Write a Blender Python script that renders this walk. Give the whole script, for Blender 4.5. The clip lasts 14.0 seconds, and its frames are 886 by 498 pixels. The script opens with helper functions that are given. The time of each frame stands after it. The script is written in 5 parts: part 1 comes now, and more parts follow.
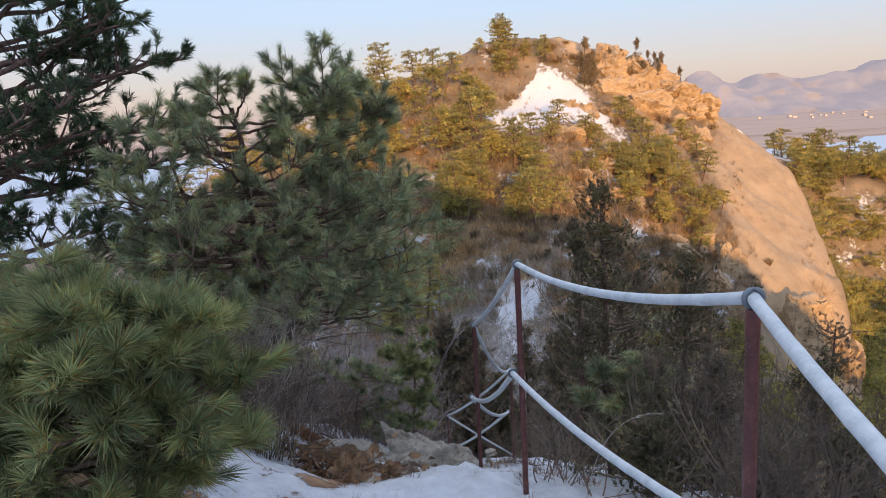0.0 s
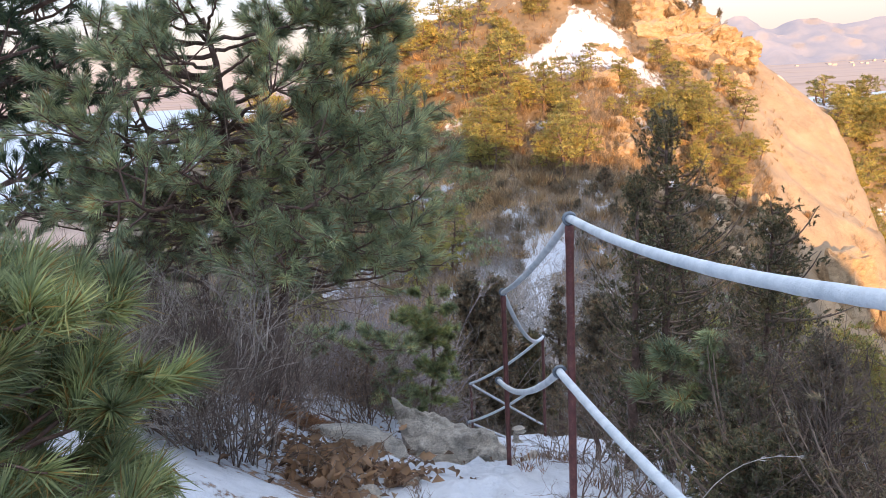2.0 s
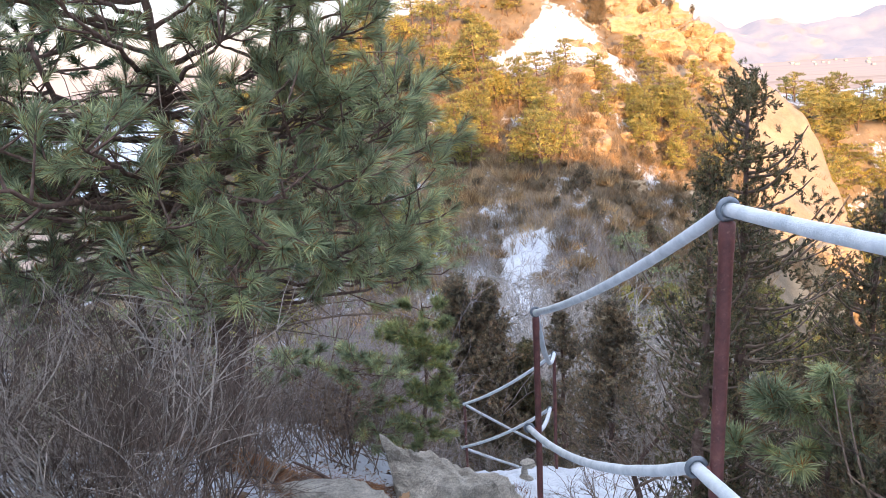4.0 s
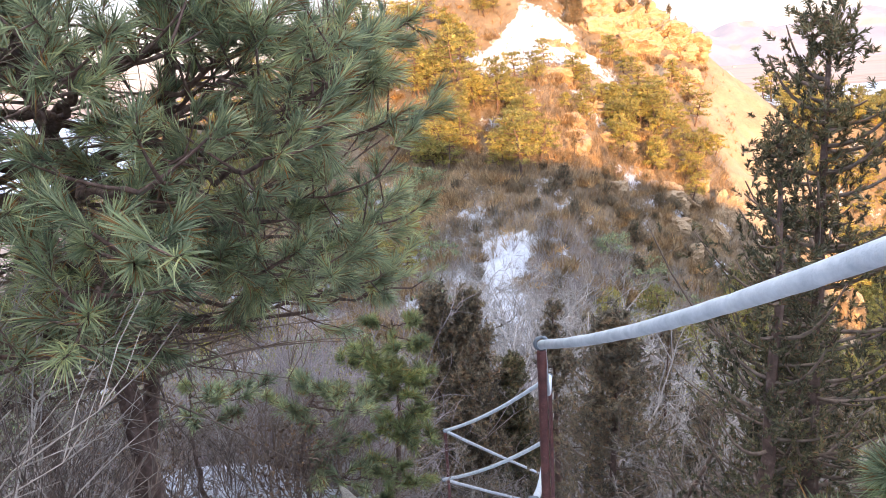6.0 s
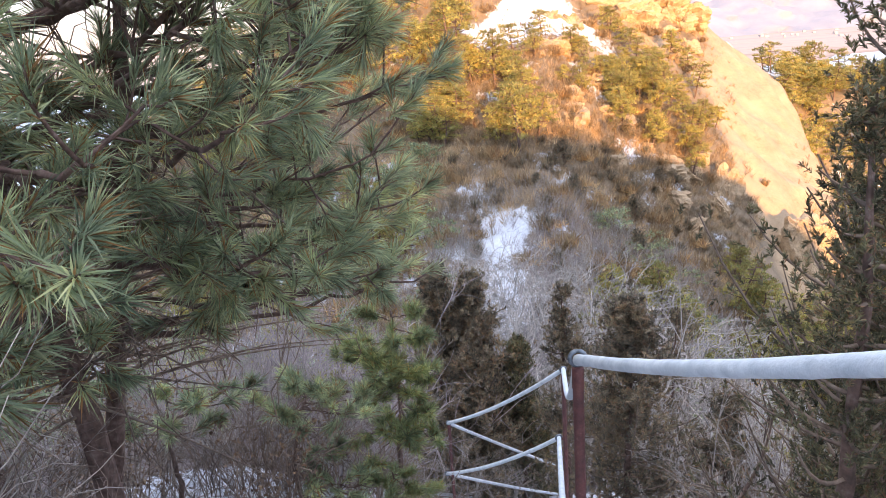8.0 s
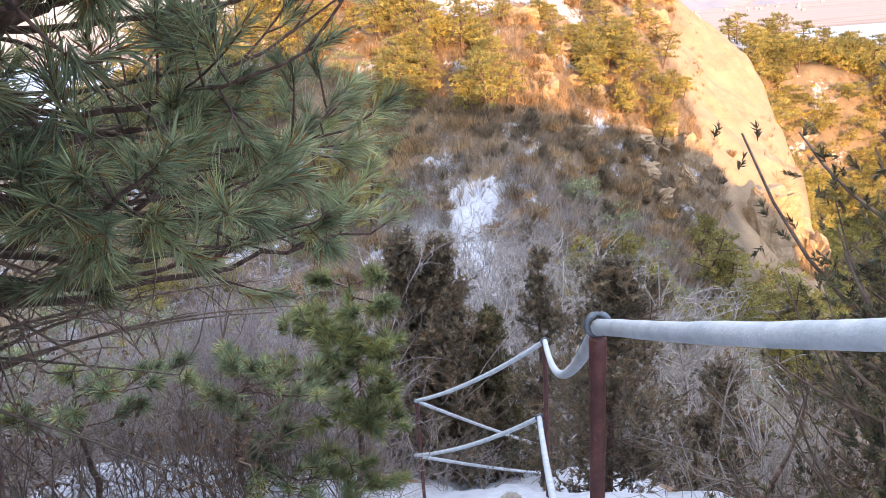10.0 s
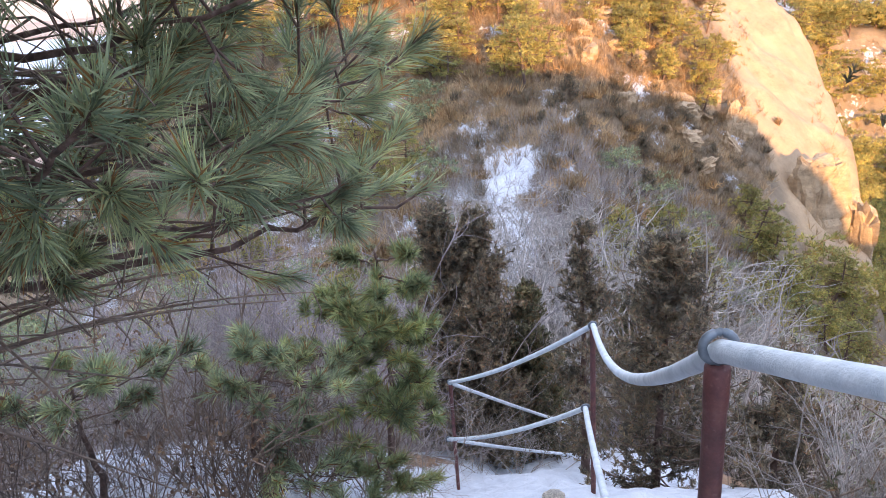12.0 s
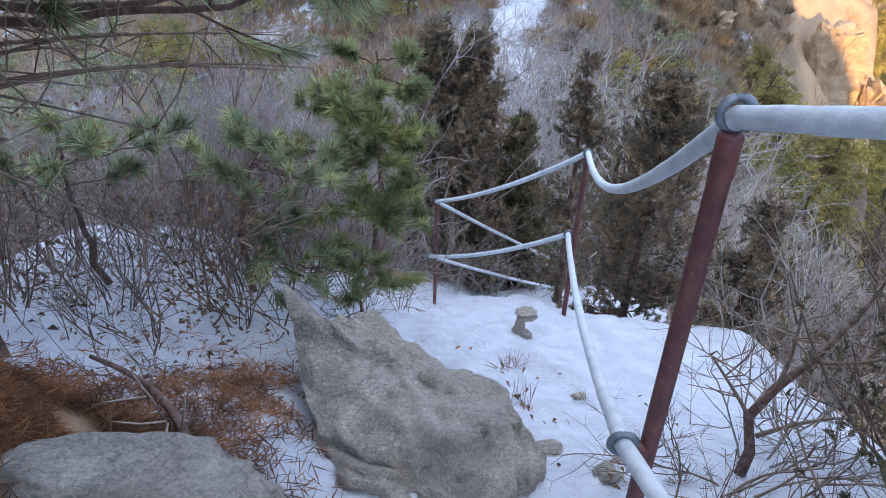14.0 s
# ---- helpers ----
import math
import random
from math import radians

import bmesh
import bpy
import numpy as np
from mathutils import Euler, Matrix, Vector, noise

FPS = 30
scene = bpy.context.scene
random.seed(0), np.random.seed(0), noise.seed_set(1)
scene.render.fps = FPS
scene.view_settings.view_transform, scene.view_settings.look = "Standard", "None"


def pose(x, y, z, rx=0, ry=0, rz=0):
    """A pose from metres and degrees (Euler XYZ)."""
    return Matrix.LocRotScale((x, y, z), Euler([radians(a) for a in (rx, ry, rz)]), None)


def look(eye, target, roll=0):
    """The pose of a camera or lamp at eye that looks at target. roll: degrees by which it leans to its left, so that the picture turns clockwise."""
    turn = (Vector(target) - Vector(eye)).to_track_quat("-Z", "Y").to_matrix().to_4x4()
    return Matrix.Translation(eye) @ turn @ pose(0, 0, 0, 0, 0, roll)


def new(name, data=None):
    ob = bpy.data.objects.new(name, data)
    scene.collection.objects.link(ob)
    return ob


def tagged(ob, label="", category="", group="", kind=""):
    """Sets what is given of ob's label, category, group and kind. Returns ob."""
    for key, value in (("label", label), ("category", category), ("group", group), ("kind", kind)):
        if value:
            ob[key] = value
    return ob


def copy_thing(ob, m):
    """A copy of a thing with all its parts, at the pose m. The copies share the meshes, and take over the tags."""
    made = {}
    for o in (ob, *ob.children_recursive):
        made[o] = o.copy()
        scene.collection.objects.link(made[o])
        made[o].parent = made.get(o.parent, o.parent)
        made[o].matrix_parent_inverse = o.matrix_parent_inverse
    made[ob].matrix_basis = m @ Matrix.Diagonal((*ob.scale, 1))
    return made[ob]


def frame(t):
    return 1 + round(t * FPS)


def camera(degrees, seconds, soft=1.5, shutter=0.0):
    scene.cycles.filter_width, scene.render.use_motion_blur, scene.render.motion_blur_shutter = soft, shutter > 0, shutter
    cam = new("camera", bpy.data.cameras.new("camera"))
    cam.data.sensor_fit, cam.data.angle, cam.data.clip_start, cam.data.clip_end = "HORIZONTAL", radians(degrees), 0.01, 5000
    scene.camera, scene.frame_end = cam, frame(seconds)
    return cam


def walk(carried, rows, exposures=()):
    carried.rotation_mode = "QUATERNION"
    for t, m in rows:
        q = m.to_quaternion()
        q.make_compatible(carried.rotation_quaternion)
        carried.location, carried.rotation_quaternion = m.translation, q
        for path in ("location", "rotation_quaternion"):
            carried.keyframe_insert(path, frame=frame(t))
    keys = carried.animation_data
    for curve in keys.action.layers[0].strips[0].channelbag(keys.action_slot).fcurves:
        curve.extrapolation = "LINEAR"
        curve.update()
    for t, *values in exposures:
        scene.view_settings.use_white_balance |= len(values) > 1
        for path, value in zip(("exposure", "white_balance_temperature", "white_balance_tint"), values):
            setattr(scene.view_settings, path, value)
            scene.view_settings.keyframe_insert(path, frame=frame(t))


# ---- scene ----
cam = camera(62.8, 14.0, soft=0.85)
METRES, EYE, TILT, LEAN, TURN = 5.5, 1.45, -10.1, 0.0, 0.0
ROWS = [
    (0.0, 0.0, 0.0, 0.0, -0.03, -0.47, 3.32),
    (0.5, 0.0158, 0.0549, -0.0021, 0.34, -1.74, 3.17),
    (1.0, 0.0133, 0.1172, -0.0072, 0.77, -2.91, 2.99),
    (1.5, 0.0192, 0.174, -0.0051, 1.37, -3.89, 3.03),
    (2.0, 0.0044, 0.2241, -0.0043, 2.03, -4.31, 2.92),
    (2.5, 0.0031, 0.2781, -0.0083, 2.74, -4.27, 3.16),
    (3.0, -0.0168, 0.3393, -0.0105, 1.97, -4.44, 3.19),
    (5.5, -0.0476, 0.5887, -0.0205, -2.14, -4.55, 3.56),
    (6.0, -0.0323, 0.6382, -0.0258, -1.92, -4.28, 4.02),
    (6.5, -0.041, 0.6724, -0.0268, -1.84, -4.08, 4.57),
    (7.0, -0.0415, 0.7014, -0.0247, -1.25, -4.29, 4.94),
    (7.5, -0.0309, 0.726, -0.0237, -1.03, -5.01, 5.02),
    (8.0, -0.0367, 0.7311, -0.0227, -2.21, -6.2, 4.64),
    (8.5, -0.0395, 0.7363, -0.0255, -4.39, -8.09, 4.22),
    (11.0, -0.0278, 0.9212, -0.0651, -4.75, -8.81, 4.69),
    (11.5, -0.0374, 0.9304, -0.0637, -3.51, -9.43, 4.79),
    (12.0, -0.0299, 0.9303, -0.0633, -2.07, -10.66, 4.73),
    (12.5, -0.0312, 0.9336, -0.0702, -1.61, -12.67, 4.08),
    (13.0, -0.0294, 0.9333, -0.0772, -1.26, -15.37, 2.99),
    (13.5, -0.0348, 0.9276, -0.0844, -0.83, -19.37, 0.81),
    (14.0, -0.0356, 0.9279, -0.0874, -1.12, -23.64, -1.36),
]
EXPOSURES = [(0.0, 0.5, 6300, 15), (1.5, 0.95, 6300, 15), (3.0, 1.32, 6300, 15), (6.0, 1.64, 6550, 18), (8.5, 1.58, 6450, 18), (11.5, 1.58, 6300, 19), (13.0, 1.5, 5950, 18), (14.0, 1.4, 5850, 16)]
walk(cam, [(t, pose(0, 0, EYE, TILT, LEAN, TURN) @ pose(METRES * x, METRES * y, METRES * z, 90 + pitch, roll, yaw)) for t, x, y, z, yaw, pitch, roll in ROWS], EXPOSURES)

# ---- sky and sun ----
SUN_ELEV, SUN_SIDE = 8.0, 3.0          # degrees above the horizon, and to the right of straight behind the walker
world = bpy.data.worlds.new("dusk_sky")
scene.world = world
world.use_nodes = True
wn = world.node_tree
sky = wn.nodes.new("ShaderNodeTexSky")
sky.sky_type, sky.sun_disc = "NISHITA", False
sky.sun_elevation, sky.sun_rotation = radians(SUN_ELEV), radians(180 - SUN_SIDE)
sky.altitude, sky.air_density, sky.dust_density, sky.ozone_density = 200, 1.0, 1.5, 1.0
# the winter haze: one smooth veil from a creamy horizon to a pale blue zenith, laid over the clear sky
way_ = wn.nodes.new("ShaderNodeTexCoord")
sep_ = wn.nodes.new("ShaderNodeSeparateXYZ")
veil = wn.nodes.new("ShaderNodeValToRGB")
for el_, (p_, c_) in zip([*veil.color_ramp.elements, *[veil.color_ramp.elements.new(q_) for q_ in (0.04, 0.13, 0.4)]], ((0.0, (0.53, 0.405, 0.36)), (1.0, (0.40, 0.64, 1.06)), (0.04, (0.53, 0.455, 0.415)), (0.13, (0.43, 0.53, 0.65)), (0.4, (0.43, 0.64, 0.98)))):
    el_.position, el_.color = p_, (*c_, 1)
veil_up = wn.nodes.new("ShaderNodeVectorMath")
veil_up.operation = "SCALE"
veil_up.inputs["Scale"].default_value = 1 / 0.15
blend = wn.nodes.new("ShaderNodeMix")
blend.data_type = "RGBA"
blend.inputs[0].default_value = 0.85
wn.links.new(way_.outputs["Generated"], sep_.inputs[0])
wn.links.new(sep_.outputs[2], veil.inputs[0])
wn.links.new(veil.outputs[0], veil_up.inputs[0])
wn.links.new(sky.outputs[0], blend.inputs[6])
wn.links.new(veil_up.outputs[0], blend.inputs[7])
wn.links.new(blend.outputs[2], wn.nodes["Background"].inputs[0])
wn.nodes["Background"].inputs[1].default_value = 0.15

sun_data = bpy.data.lights.new("sun", "SUN")
sun_data.energy, sun_data.angle, sun_data.color = 5.0, radians(0.6), (1.0, 0.57, 0.22)
sun = new("sun", sun_data)
az = radians(SUN_SIDE)
sun_from = Vector((math.sin(az), -math.cos(az), math.tan(radians(SUN_ELEV)))) * 40
sun.matrix_world = look(sun_from, (0, 0, 0))

# ---- materials ----


class Nodes:
    """A small wrapper to write node materials tersely."""

    def __init__(self, name):
        self.m = bpy.data.materials.new(name)
        self.m.use_nodes = True
        self.t = self.m.node_tree
        self.b = self.t.nodes["Principled BSDF"]
        self.co = self.add("ShaderNodeTexCoord").outputs["Object"]

    def add(self, kind, **kw):
        n = self.t.nodes.new(kind)
        for k, v in kw.items():
            n.inputs[k.replace("_", " ")].default_value = v
        return n

    def link(self, a, b):
        self.t.links.new(a, b)

    def noise(self, scale, detail=5.0, rough=0.6, stretch=None):
        n = self.add("ShaderNodeTexNoise", Scale=scale, Detail=detail, Roughness=rough)
        src = self.co
        if stretch:
            mp = self.add("ShaderNodeMapping")
            mp.inputs["Scale"].default_value = stretch
            self.link(src, mp.inputs[0])
            src = mp.outputs[0]
        self.link(src, n.inputs["Vector"])
        return n.outputs[0]

    def ramp(self, fac, *stops):
        r = self.add("ShaderNodeValToRGB")
        e = r.color_ramp.elements
        while len(e) < len(stops):
            e.new(0.5)
        for el, (p, c) in zip(e, stops):
            el.position, el.color = p, (*c, 1) if len(c) == 3 else (c[0], c[0], c[0], 1)
        self.link(fac, r.inputs[0])
        return r.outputs[0]

    def mix(self, fac, a, b, mode="MIX"):
        n = self.t.nodes.new("ShaderNodeMix")
        n.data_type, n.blend_type = "RGBA", mode
        for sock, v in ((n.inputs[0], fac), (n.inputs[6], a), (n.inputs[7], b)):
            if isinstance(v, (int, float)):
                sock.default_value = v
            elif isinstance(v, tuple):
                sock.default_value = (*v, 1)
            else:
                self.link(v, sock)
        return n.outputs[2]

    def math(self, op, a, b):
        n = self.t.nodes.new("ShaderNodeMath")
        n.operation = op
        for sock, v in zip(n.inputs, (a, b)):
            if isinstance(v, (int, float)):
                sock.default_value = v
            else:
                self.link(v, sock)
        return n.outputs[0]

    def bump(self, height, strength=0.3, distance=0.02):
        n = self.add("ShaderNodeBump", Strength=strength, Distance=distance)
        self.link(height, n.inputs["Height"])
        self.link(n.outputs[0], self.b.inputs["Normal"])

    def done(self, colour, rough=0.8, metal=0.0, spec=0.3):
        if isinstance(colour, tuple):
            self.b.inputs["Base Color"].default_value = (*colour, 1)
        else:
            self.link(colour, self.b.inputs["Base Color"])
        self.b.inputs["Roughness"].default_value = rough
        self.b.inputs["Metallic"].default_value = metal
        self.b.inputs["Specular IOR Level"].default_value = spec
        return self.m


def island(n):
    return n.add("ShaderNodeNewGeometry").outputs["Random Per Island"]


def needle_mat(name, dark, mid, light, dry=None, rough=0.5, thin_share=0.5, grain=7.0):
    n = Nodes(name)
    r = island(n)
    stops = [(0.0, dark), (0.45, mid), (0.9, light)]
    if dry:
        stops = [(0.0, dark), (0.42, mid), (0.82, light), (0.85, light), (0.88, dry)]
    c = n.ramp(r, *stops)
    patch = n.ramp(n.noise(2.2, 3), (0.3, (0.6, 0.65, 0.6)), (0.7, (1.25, 1.2, 1.0)))
    c = n.mix(1.0, c, patch, "MULTIPLY")
    # painted light-and-dark contrast between clumps: tone varies at random from tuft to tuft
    shoots = n.ramp(n.noise(grain, 2), (0.34, (0.55, 0.58, 0.6)), (0.5, (1.0, 1.0, 1.0)), (0.68, (1.5, 1.42, 1.2)))
    c = n.mix(1.0, c, shoots, "MULTIPLY")
    out = n.t.nodes["Material Output"]
    thin = n.add("ShaderNodeBsdfTranslucent")
    n.link(c, thin.inputs[0])
    both = n.add("ShaderNodeMixShader", Fac=thin_share)
    n.link(n.b.outputs[0], both.inputs[1])
    n.link(thin.outputs[0], both.inputs[2])
    n.link(both.outputs[0], out.inputs[0])
    return n.done(c, rough, spec=0.35)


def twig_mat(name, dark, light, scale=30):
    n = Nodes(name)
    c = n.ramp(n.noise(scale, 5), (0.3, dark), (0.7, light))
    r = n.ramp(island(n), (0.0, (0.7, 0.7, 0.7)), (1.0, (1.2, 1.15, 1.1)))
    n.bump(n.noise(80, 3), 0.4, 0.004)
    return n.done(n.mix(1.0, c, r, "MULTIPLY"), 0.85)


M_NEEDLE = needle_mat("pine_needles", (0.18, 0.23, 0.165), (0.31, 0.37, 0.25), (0.48, 0.53, 0.35), (0.28, 0.15, 0.07))
M_BRIGHT = needle_mat("young_pine_needles", (0.15, 0.19, 0.11), (0.26, 0.31, 0.17), (0.40, 0.43, 0.235), (0.30, 0.20, 0.08))
# a darker copy of the pine needles: shade put into the colour
M_DARK = needle_mat("painted_shade_needles", (0.035, 0.06, 0.04), (0.065, 0.10, 0.06), (0.11, 0.15, 0.08), thin_share=0.25)
M_JUNIPER = needle_mat("juniper_sprays", (0.068, 0.07, 0.046), (0.135, 0.128, 0.082), (0.215, 0.19, 0.118), (0.24, 0.14, 0.09), thin_share=0.25)
M_REDJUN = needle_mat("winter_juniper_sprays", (0.115, 0.098, 0.08), (0.20, 0.167, 0.133), (0.30, 0.245, 0.19), (0.28, 0.16, 0.11), thin_share=0.3)
# hill pines: the gold of low sunlight is partly put into this colour
M_HILLPINE = needle_mat("sun_painted_hill_needles", (0.22, 0.215, 0.085), (0.39, 0.365, 0.135), (0.54, 0.48, 0.19), (0.42, 0.25, 0.10), grain=0.5)
M_DRY = needle_mat("dry_brush", (0.25, 0.14, 0.075), (0.41, 0.26, 0.15), (0.55, 0.40, 0.26), grain=0.4)
M_LEAF = needle_mat("dead_oak_leaves", (0.125, 0.075, 0.058), (0.225, 0.145, 0.112), (0.33, 0.235, 0.19), rough=0.7)
M_STRAW = needle_mat("fallen_needles", (0.13, 0.06, 0.04), (0.27, 0.125, 0.07), (0.42, 0.23, 0.14), rough=0.7)
M_TWIG = twig_mat("grey_twig", (0.20, 0.175, 0.155), (0.46, 0.41, 0.37))
M_TWIGBROWN = twig_mat("brown_twig", (0.12, 0.085, 0.068), (0.30, 0.23, 0.18))
M_TWIGDARK = twig_mat("dark_twig", (0.065, 0.05, 0.043), (0.185, 0.14, 0.115))
M_TWIGPALE = twig_mat("pale_twig", (0.25, 0.23, 0.215), (0.50, 0.465, 0.435))
M_TWIGMAUVE = twig_mat("mauve_twig", (0.22, 0.19, 0.195), (0.45, 0.395, 0.40))
M_TAN = needle_mat("tan_brush", (0.22, 0.155, 0.115), (0.37, 0.27, 0.205), (0.52, 0.41, 0.32), grain=0.4)


def bark_mat():
    n = Nodes("pine_bark")
    v = n.add("ShaderNodeTexVoronoi", Scale=38.0)
    mp = n.add("ShaderNodeMapping")
    mp.inputs["Scale"].default_value = (1, 1, 0.35)
    n.link(n.co, mp.inputs[0])
    n.link(mp.outputs[0], v.inputs["Vector"])
    c = n.ramp(n.noise(25, 6), (0.25, (0.05, 0.035, 0.03)), (0.55, (0.15, 0.095, 0.075)), (0.8, (0.26, 0.20, 0.17)))
    n.bump(v.outputs["Distance"], 0.9, 0.012)
    return n.done(c, 0.9)


M_BARK = bark_mat()


def stone_colour(n, warm, s=1.0):
    """Granite: grey to buff, with grain, lichen and dark streaks."""
    a = (0.43, 0.39, 0.335) if not warm else (0.33, 0.24, 0.15)
    b = (0.82, 0.755, 0.66) if not warm else (0.56, 0.42, 0.27)
    c = n.ramp(n.noise(4.0 * s, 12, 0.72, (1, 1, 2.2)), (0.32, a), (0.66, b))
    grain = n.ramp(n.noise(90 * s, 4), (0.3, (0.66, 0.66, 0.66)), (0.7, (1.2, 1.18, 1.15)))
    c = n.mix(1.0, c, grain, "MULTIPLY")
    streak = n.ramp(n.noise(1.6 * s, 9, 0.7, (1, 1, 3.2)), (0.48, (1.0,)), (0.66, (0.72,)))
    c = n.mix(1.0, c, streak, "MULTIPLY")
    seam = n.ramp(n.noise(2.4 * s, 7, 0.6, (1, 1, 1.8)), (0.488, (1.0,)), (0.498, (0.72,)), (0.502, (0.72,)), (0.512, (1.0,)))
    c = n.mix(1.0, c, seam, "MULTIPLY")
    lichen = n.ramp(n.noise(9 * s, 6, 0.7), (0.6, (0.0,)), (0.72, (0.35,)))
    return n.mix(lichen, c, (0.34, 0.33, 0.25))


def rock_mat(name, warm=False):
    n = Nodes(name)
    c = stone_colour(n, warm, 0.25 if warm else 1.0)
    n.bump(n.noise(9, 12, 0.75, (1, 1, 2.5)), 1.0, 0.09)
    return n.done(c, 0.85)


M_ROCK = rock_mat("grey_granite")
M_CRAG = rock_mat("buff_granite", True)


def ground_mat():
    n = Nodes("mountain_ground")

    def mask(name):
        at = n.add("ShaderNodeAttribute")
        at.attribute_name = name
        return at.outputs["Fac"]

    rough = n.noise(1.7, 8, 0.7)
    fine = n.noise(16, 6, 0.65)
    soil = n.ramp(n.noise(5, 8, 0.7), (0.25, (0.12, 0.075, 0.05)), (0.5, (0.27, 0.165, 0.10)), (0.75, (0.40, 0.27, 0.17)))
    scrub = n.ramp(n.noise(0.55, 9, 0.75), (0.3, (0.09, 0.075, 0.055)), (0.55, (0.20, 0.15, 0.10)), (0.75, (0.33, 0.25, 0.17)))
    base = n.mix(mask("far"), soil, scrub)
    slab = n.mix(0.55, stone_colour(n, True, 0.12), n.ramp(n.noise(0.45, 9, 0.7, (1, 1, 0.4)), (0.3, (0.19, 0.135, 0.085)), (0.5, (0.31, 0.215, 0.13)), (0.7, (0.39, 0.285, 0.175))))
    base = n.mix(mask("rock"), base, slab)
    fields = n.ramp(n.noise(0.004, 4, 0.6, (0.35, 2.6, 1)), (0.35, (0.30, 0.21, 0.16)), (0.5, (0.44, 0.32, 0.25)), (0.65, (0.36, 0.27, 0.23)))
    base = n.mix(mask("plain"), base, fields)
    edge = n.math("ADD", mask("snow"), n.math("MULTIPLY", n.math("SUBTRACT", rough, 0.5), 0.9))
    edge = n.math("ADD", edge, n.math("MULTIPLY", n.math("SUBTRACT", fine, 0.5), 0.5))
    cover = n.ramp(edge, (0.47, (0.0,)), (0.53, (1.0,)))
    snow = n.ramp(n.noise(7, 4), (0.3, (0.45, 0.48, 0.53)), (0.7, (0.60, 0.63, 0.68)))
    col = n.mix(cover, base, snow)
    h = n.math("ADD", n.math("MULTIPLY", cover, 0.5), n.math("MULTIPLY", fine, 0.8))
    h = n.math("ADD", h, n.math("MULTIPLY", n.noise(6.0, 3), 0.9))
    n.bump(h, 0.8, 0.045)
    return n.done(col, 0.8, spec=0.25)


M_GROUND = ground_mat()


def rust_mat():
    n = Nodes("rusty_red_paint")
    c = n.ramp(n.noise(22, 8, 0.7), (0.3, (0.055, 0.022, 0.02)), (0.55, (0.13, 0.045, 0.04)), (0.75, (0.19, 0.085, 0.06)))
    spots = n.ramp(n.noise(90, 4), (0.6, (0.0,)), (0.7, (0.6,)))
    c = n.mix(spots, c, (0.22, 0.12, 0.09))
    n.bump(n.noise(120, 4), 0.35, 0.002)
    return n.done(c, 0.55, 0.15, 0.45)


M_RUST = rust_mat()


def rope_mat():
    n = Nodes("frosted_rope")
    c = n.ramp(n.noise(18, 6, 0.7), (0.3, (0.40, 0.445, 0.48)), (0.55, (0.54, 0.58, 0.61)), (0.75, (0.66, 0.69, 0.71)))
    dirt = n.ramp(n.noise(4.5, 7, 0.75), (0.62, (0.0,)), (0.75, (0.5,)))
    c = n.mix(dirt, c, (0.30, 0.29, 0.26))
    n.bump(n.noise(160, 4), 0.6, 0.003)
    return n.done(c, 0.8)


M_ROPE = rope_mat()
n_ = Nodes("galvanised_ring")
n_.bump(n_.noise(150, 3), 0.3, 0.001)
M_RING = n_.done(n_.ramp(n_.noise(30, 6), (0.3, (0.10, 0.12, 0.14)), (0.7, (0.24, 0.27, 0.30))), 0.5, 0.6)
n_ = Nodes("lake_water")
n_.bump(n_.noise(0.08, 4), 0.08, 1.0)
M_WATER = n_.done(n_.ramp(n_.noise(0.004, 4), (0.3, (0.34, 0.42, 0.52)), (0.7, (0.46, 0.53, 0.62))), 0.35, 0.0, 0.5)


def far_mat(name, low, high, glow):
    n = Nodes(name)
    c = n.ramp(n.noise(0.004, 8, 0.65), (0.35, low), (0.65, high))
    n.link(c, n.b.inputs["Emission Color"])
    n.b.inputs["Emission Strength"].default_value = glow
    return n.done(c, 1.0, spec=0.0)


# distance haze is put into the ridge's blue-grey colour, with a faint self-glow
M_FAR = far_mat("painted_haze_mountains", (0.14, 0.14, 0.162), (0.19, 0.174, 0.183), 0.8)
M_HOUSE = far_mat("village_walls", (0.36, 0.32, 0.29), (0.48, 0.43, 0.40), 0.0)

# ---- mesh tools ----
RNG = np.random.default_rng(7)


class Geo:
    """Triangles gathered from many pieces, made into one mesh at the end."""

    def __init__(self):
        self.v, self.f, self.n = [], [], 0

    def add(self, v, f):
        self.v.append(np.asarray(v, float).reshape(-1, 3))
        self.f.append(np.asarray(f, int).reshape(-1, 3) + self.n)
        self.n += len(self.v[-1])

    def mesh(self, name, mat, smooth=False):
        v, f = np.concatenate(self.v), np.concatenate(self.f)
        me = bpy.data.meshes.new(name)
        me.vertices.add(len(v))
        me.vertices.foreach_set("co", v.astype(np.float32).ravel())
        me.loops.add(f.size)
        me.loops.foreach_set("vertex_index", f.astype(np.int32).ravel())
        me.polygons.add(len(f))
        me.polygons.foreach_set("loop_start", np.arange(0, f.size, 3, dtype=np.int32))
        if smooth:
            me.polygons.foreach_set("use_smooth", np.ones(len(f), dtype=bool))
        me.update(calc_edges=True)
        me.materials.append(mat)
        return me


def unit(a):
    a = np.asarray(a, float)
    return a / (np.linalg.norm(a, axis=-1, keepdims=True) + 1e-9)


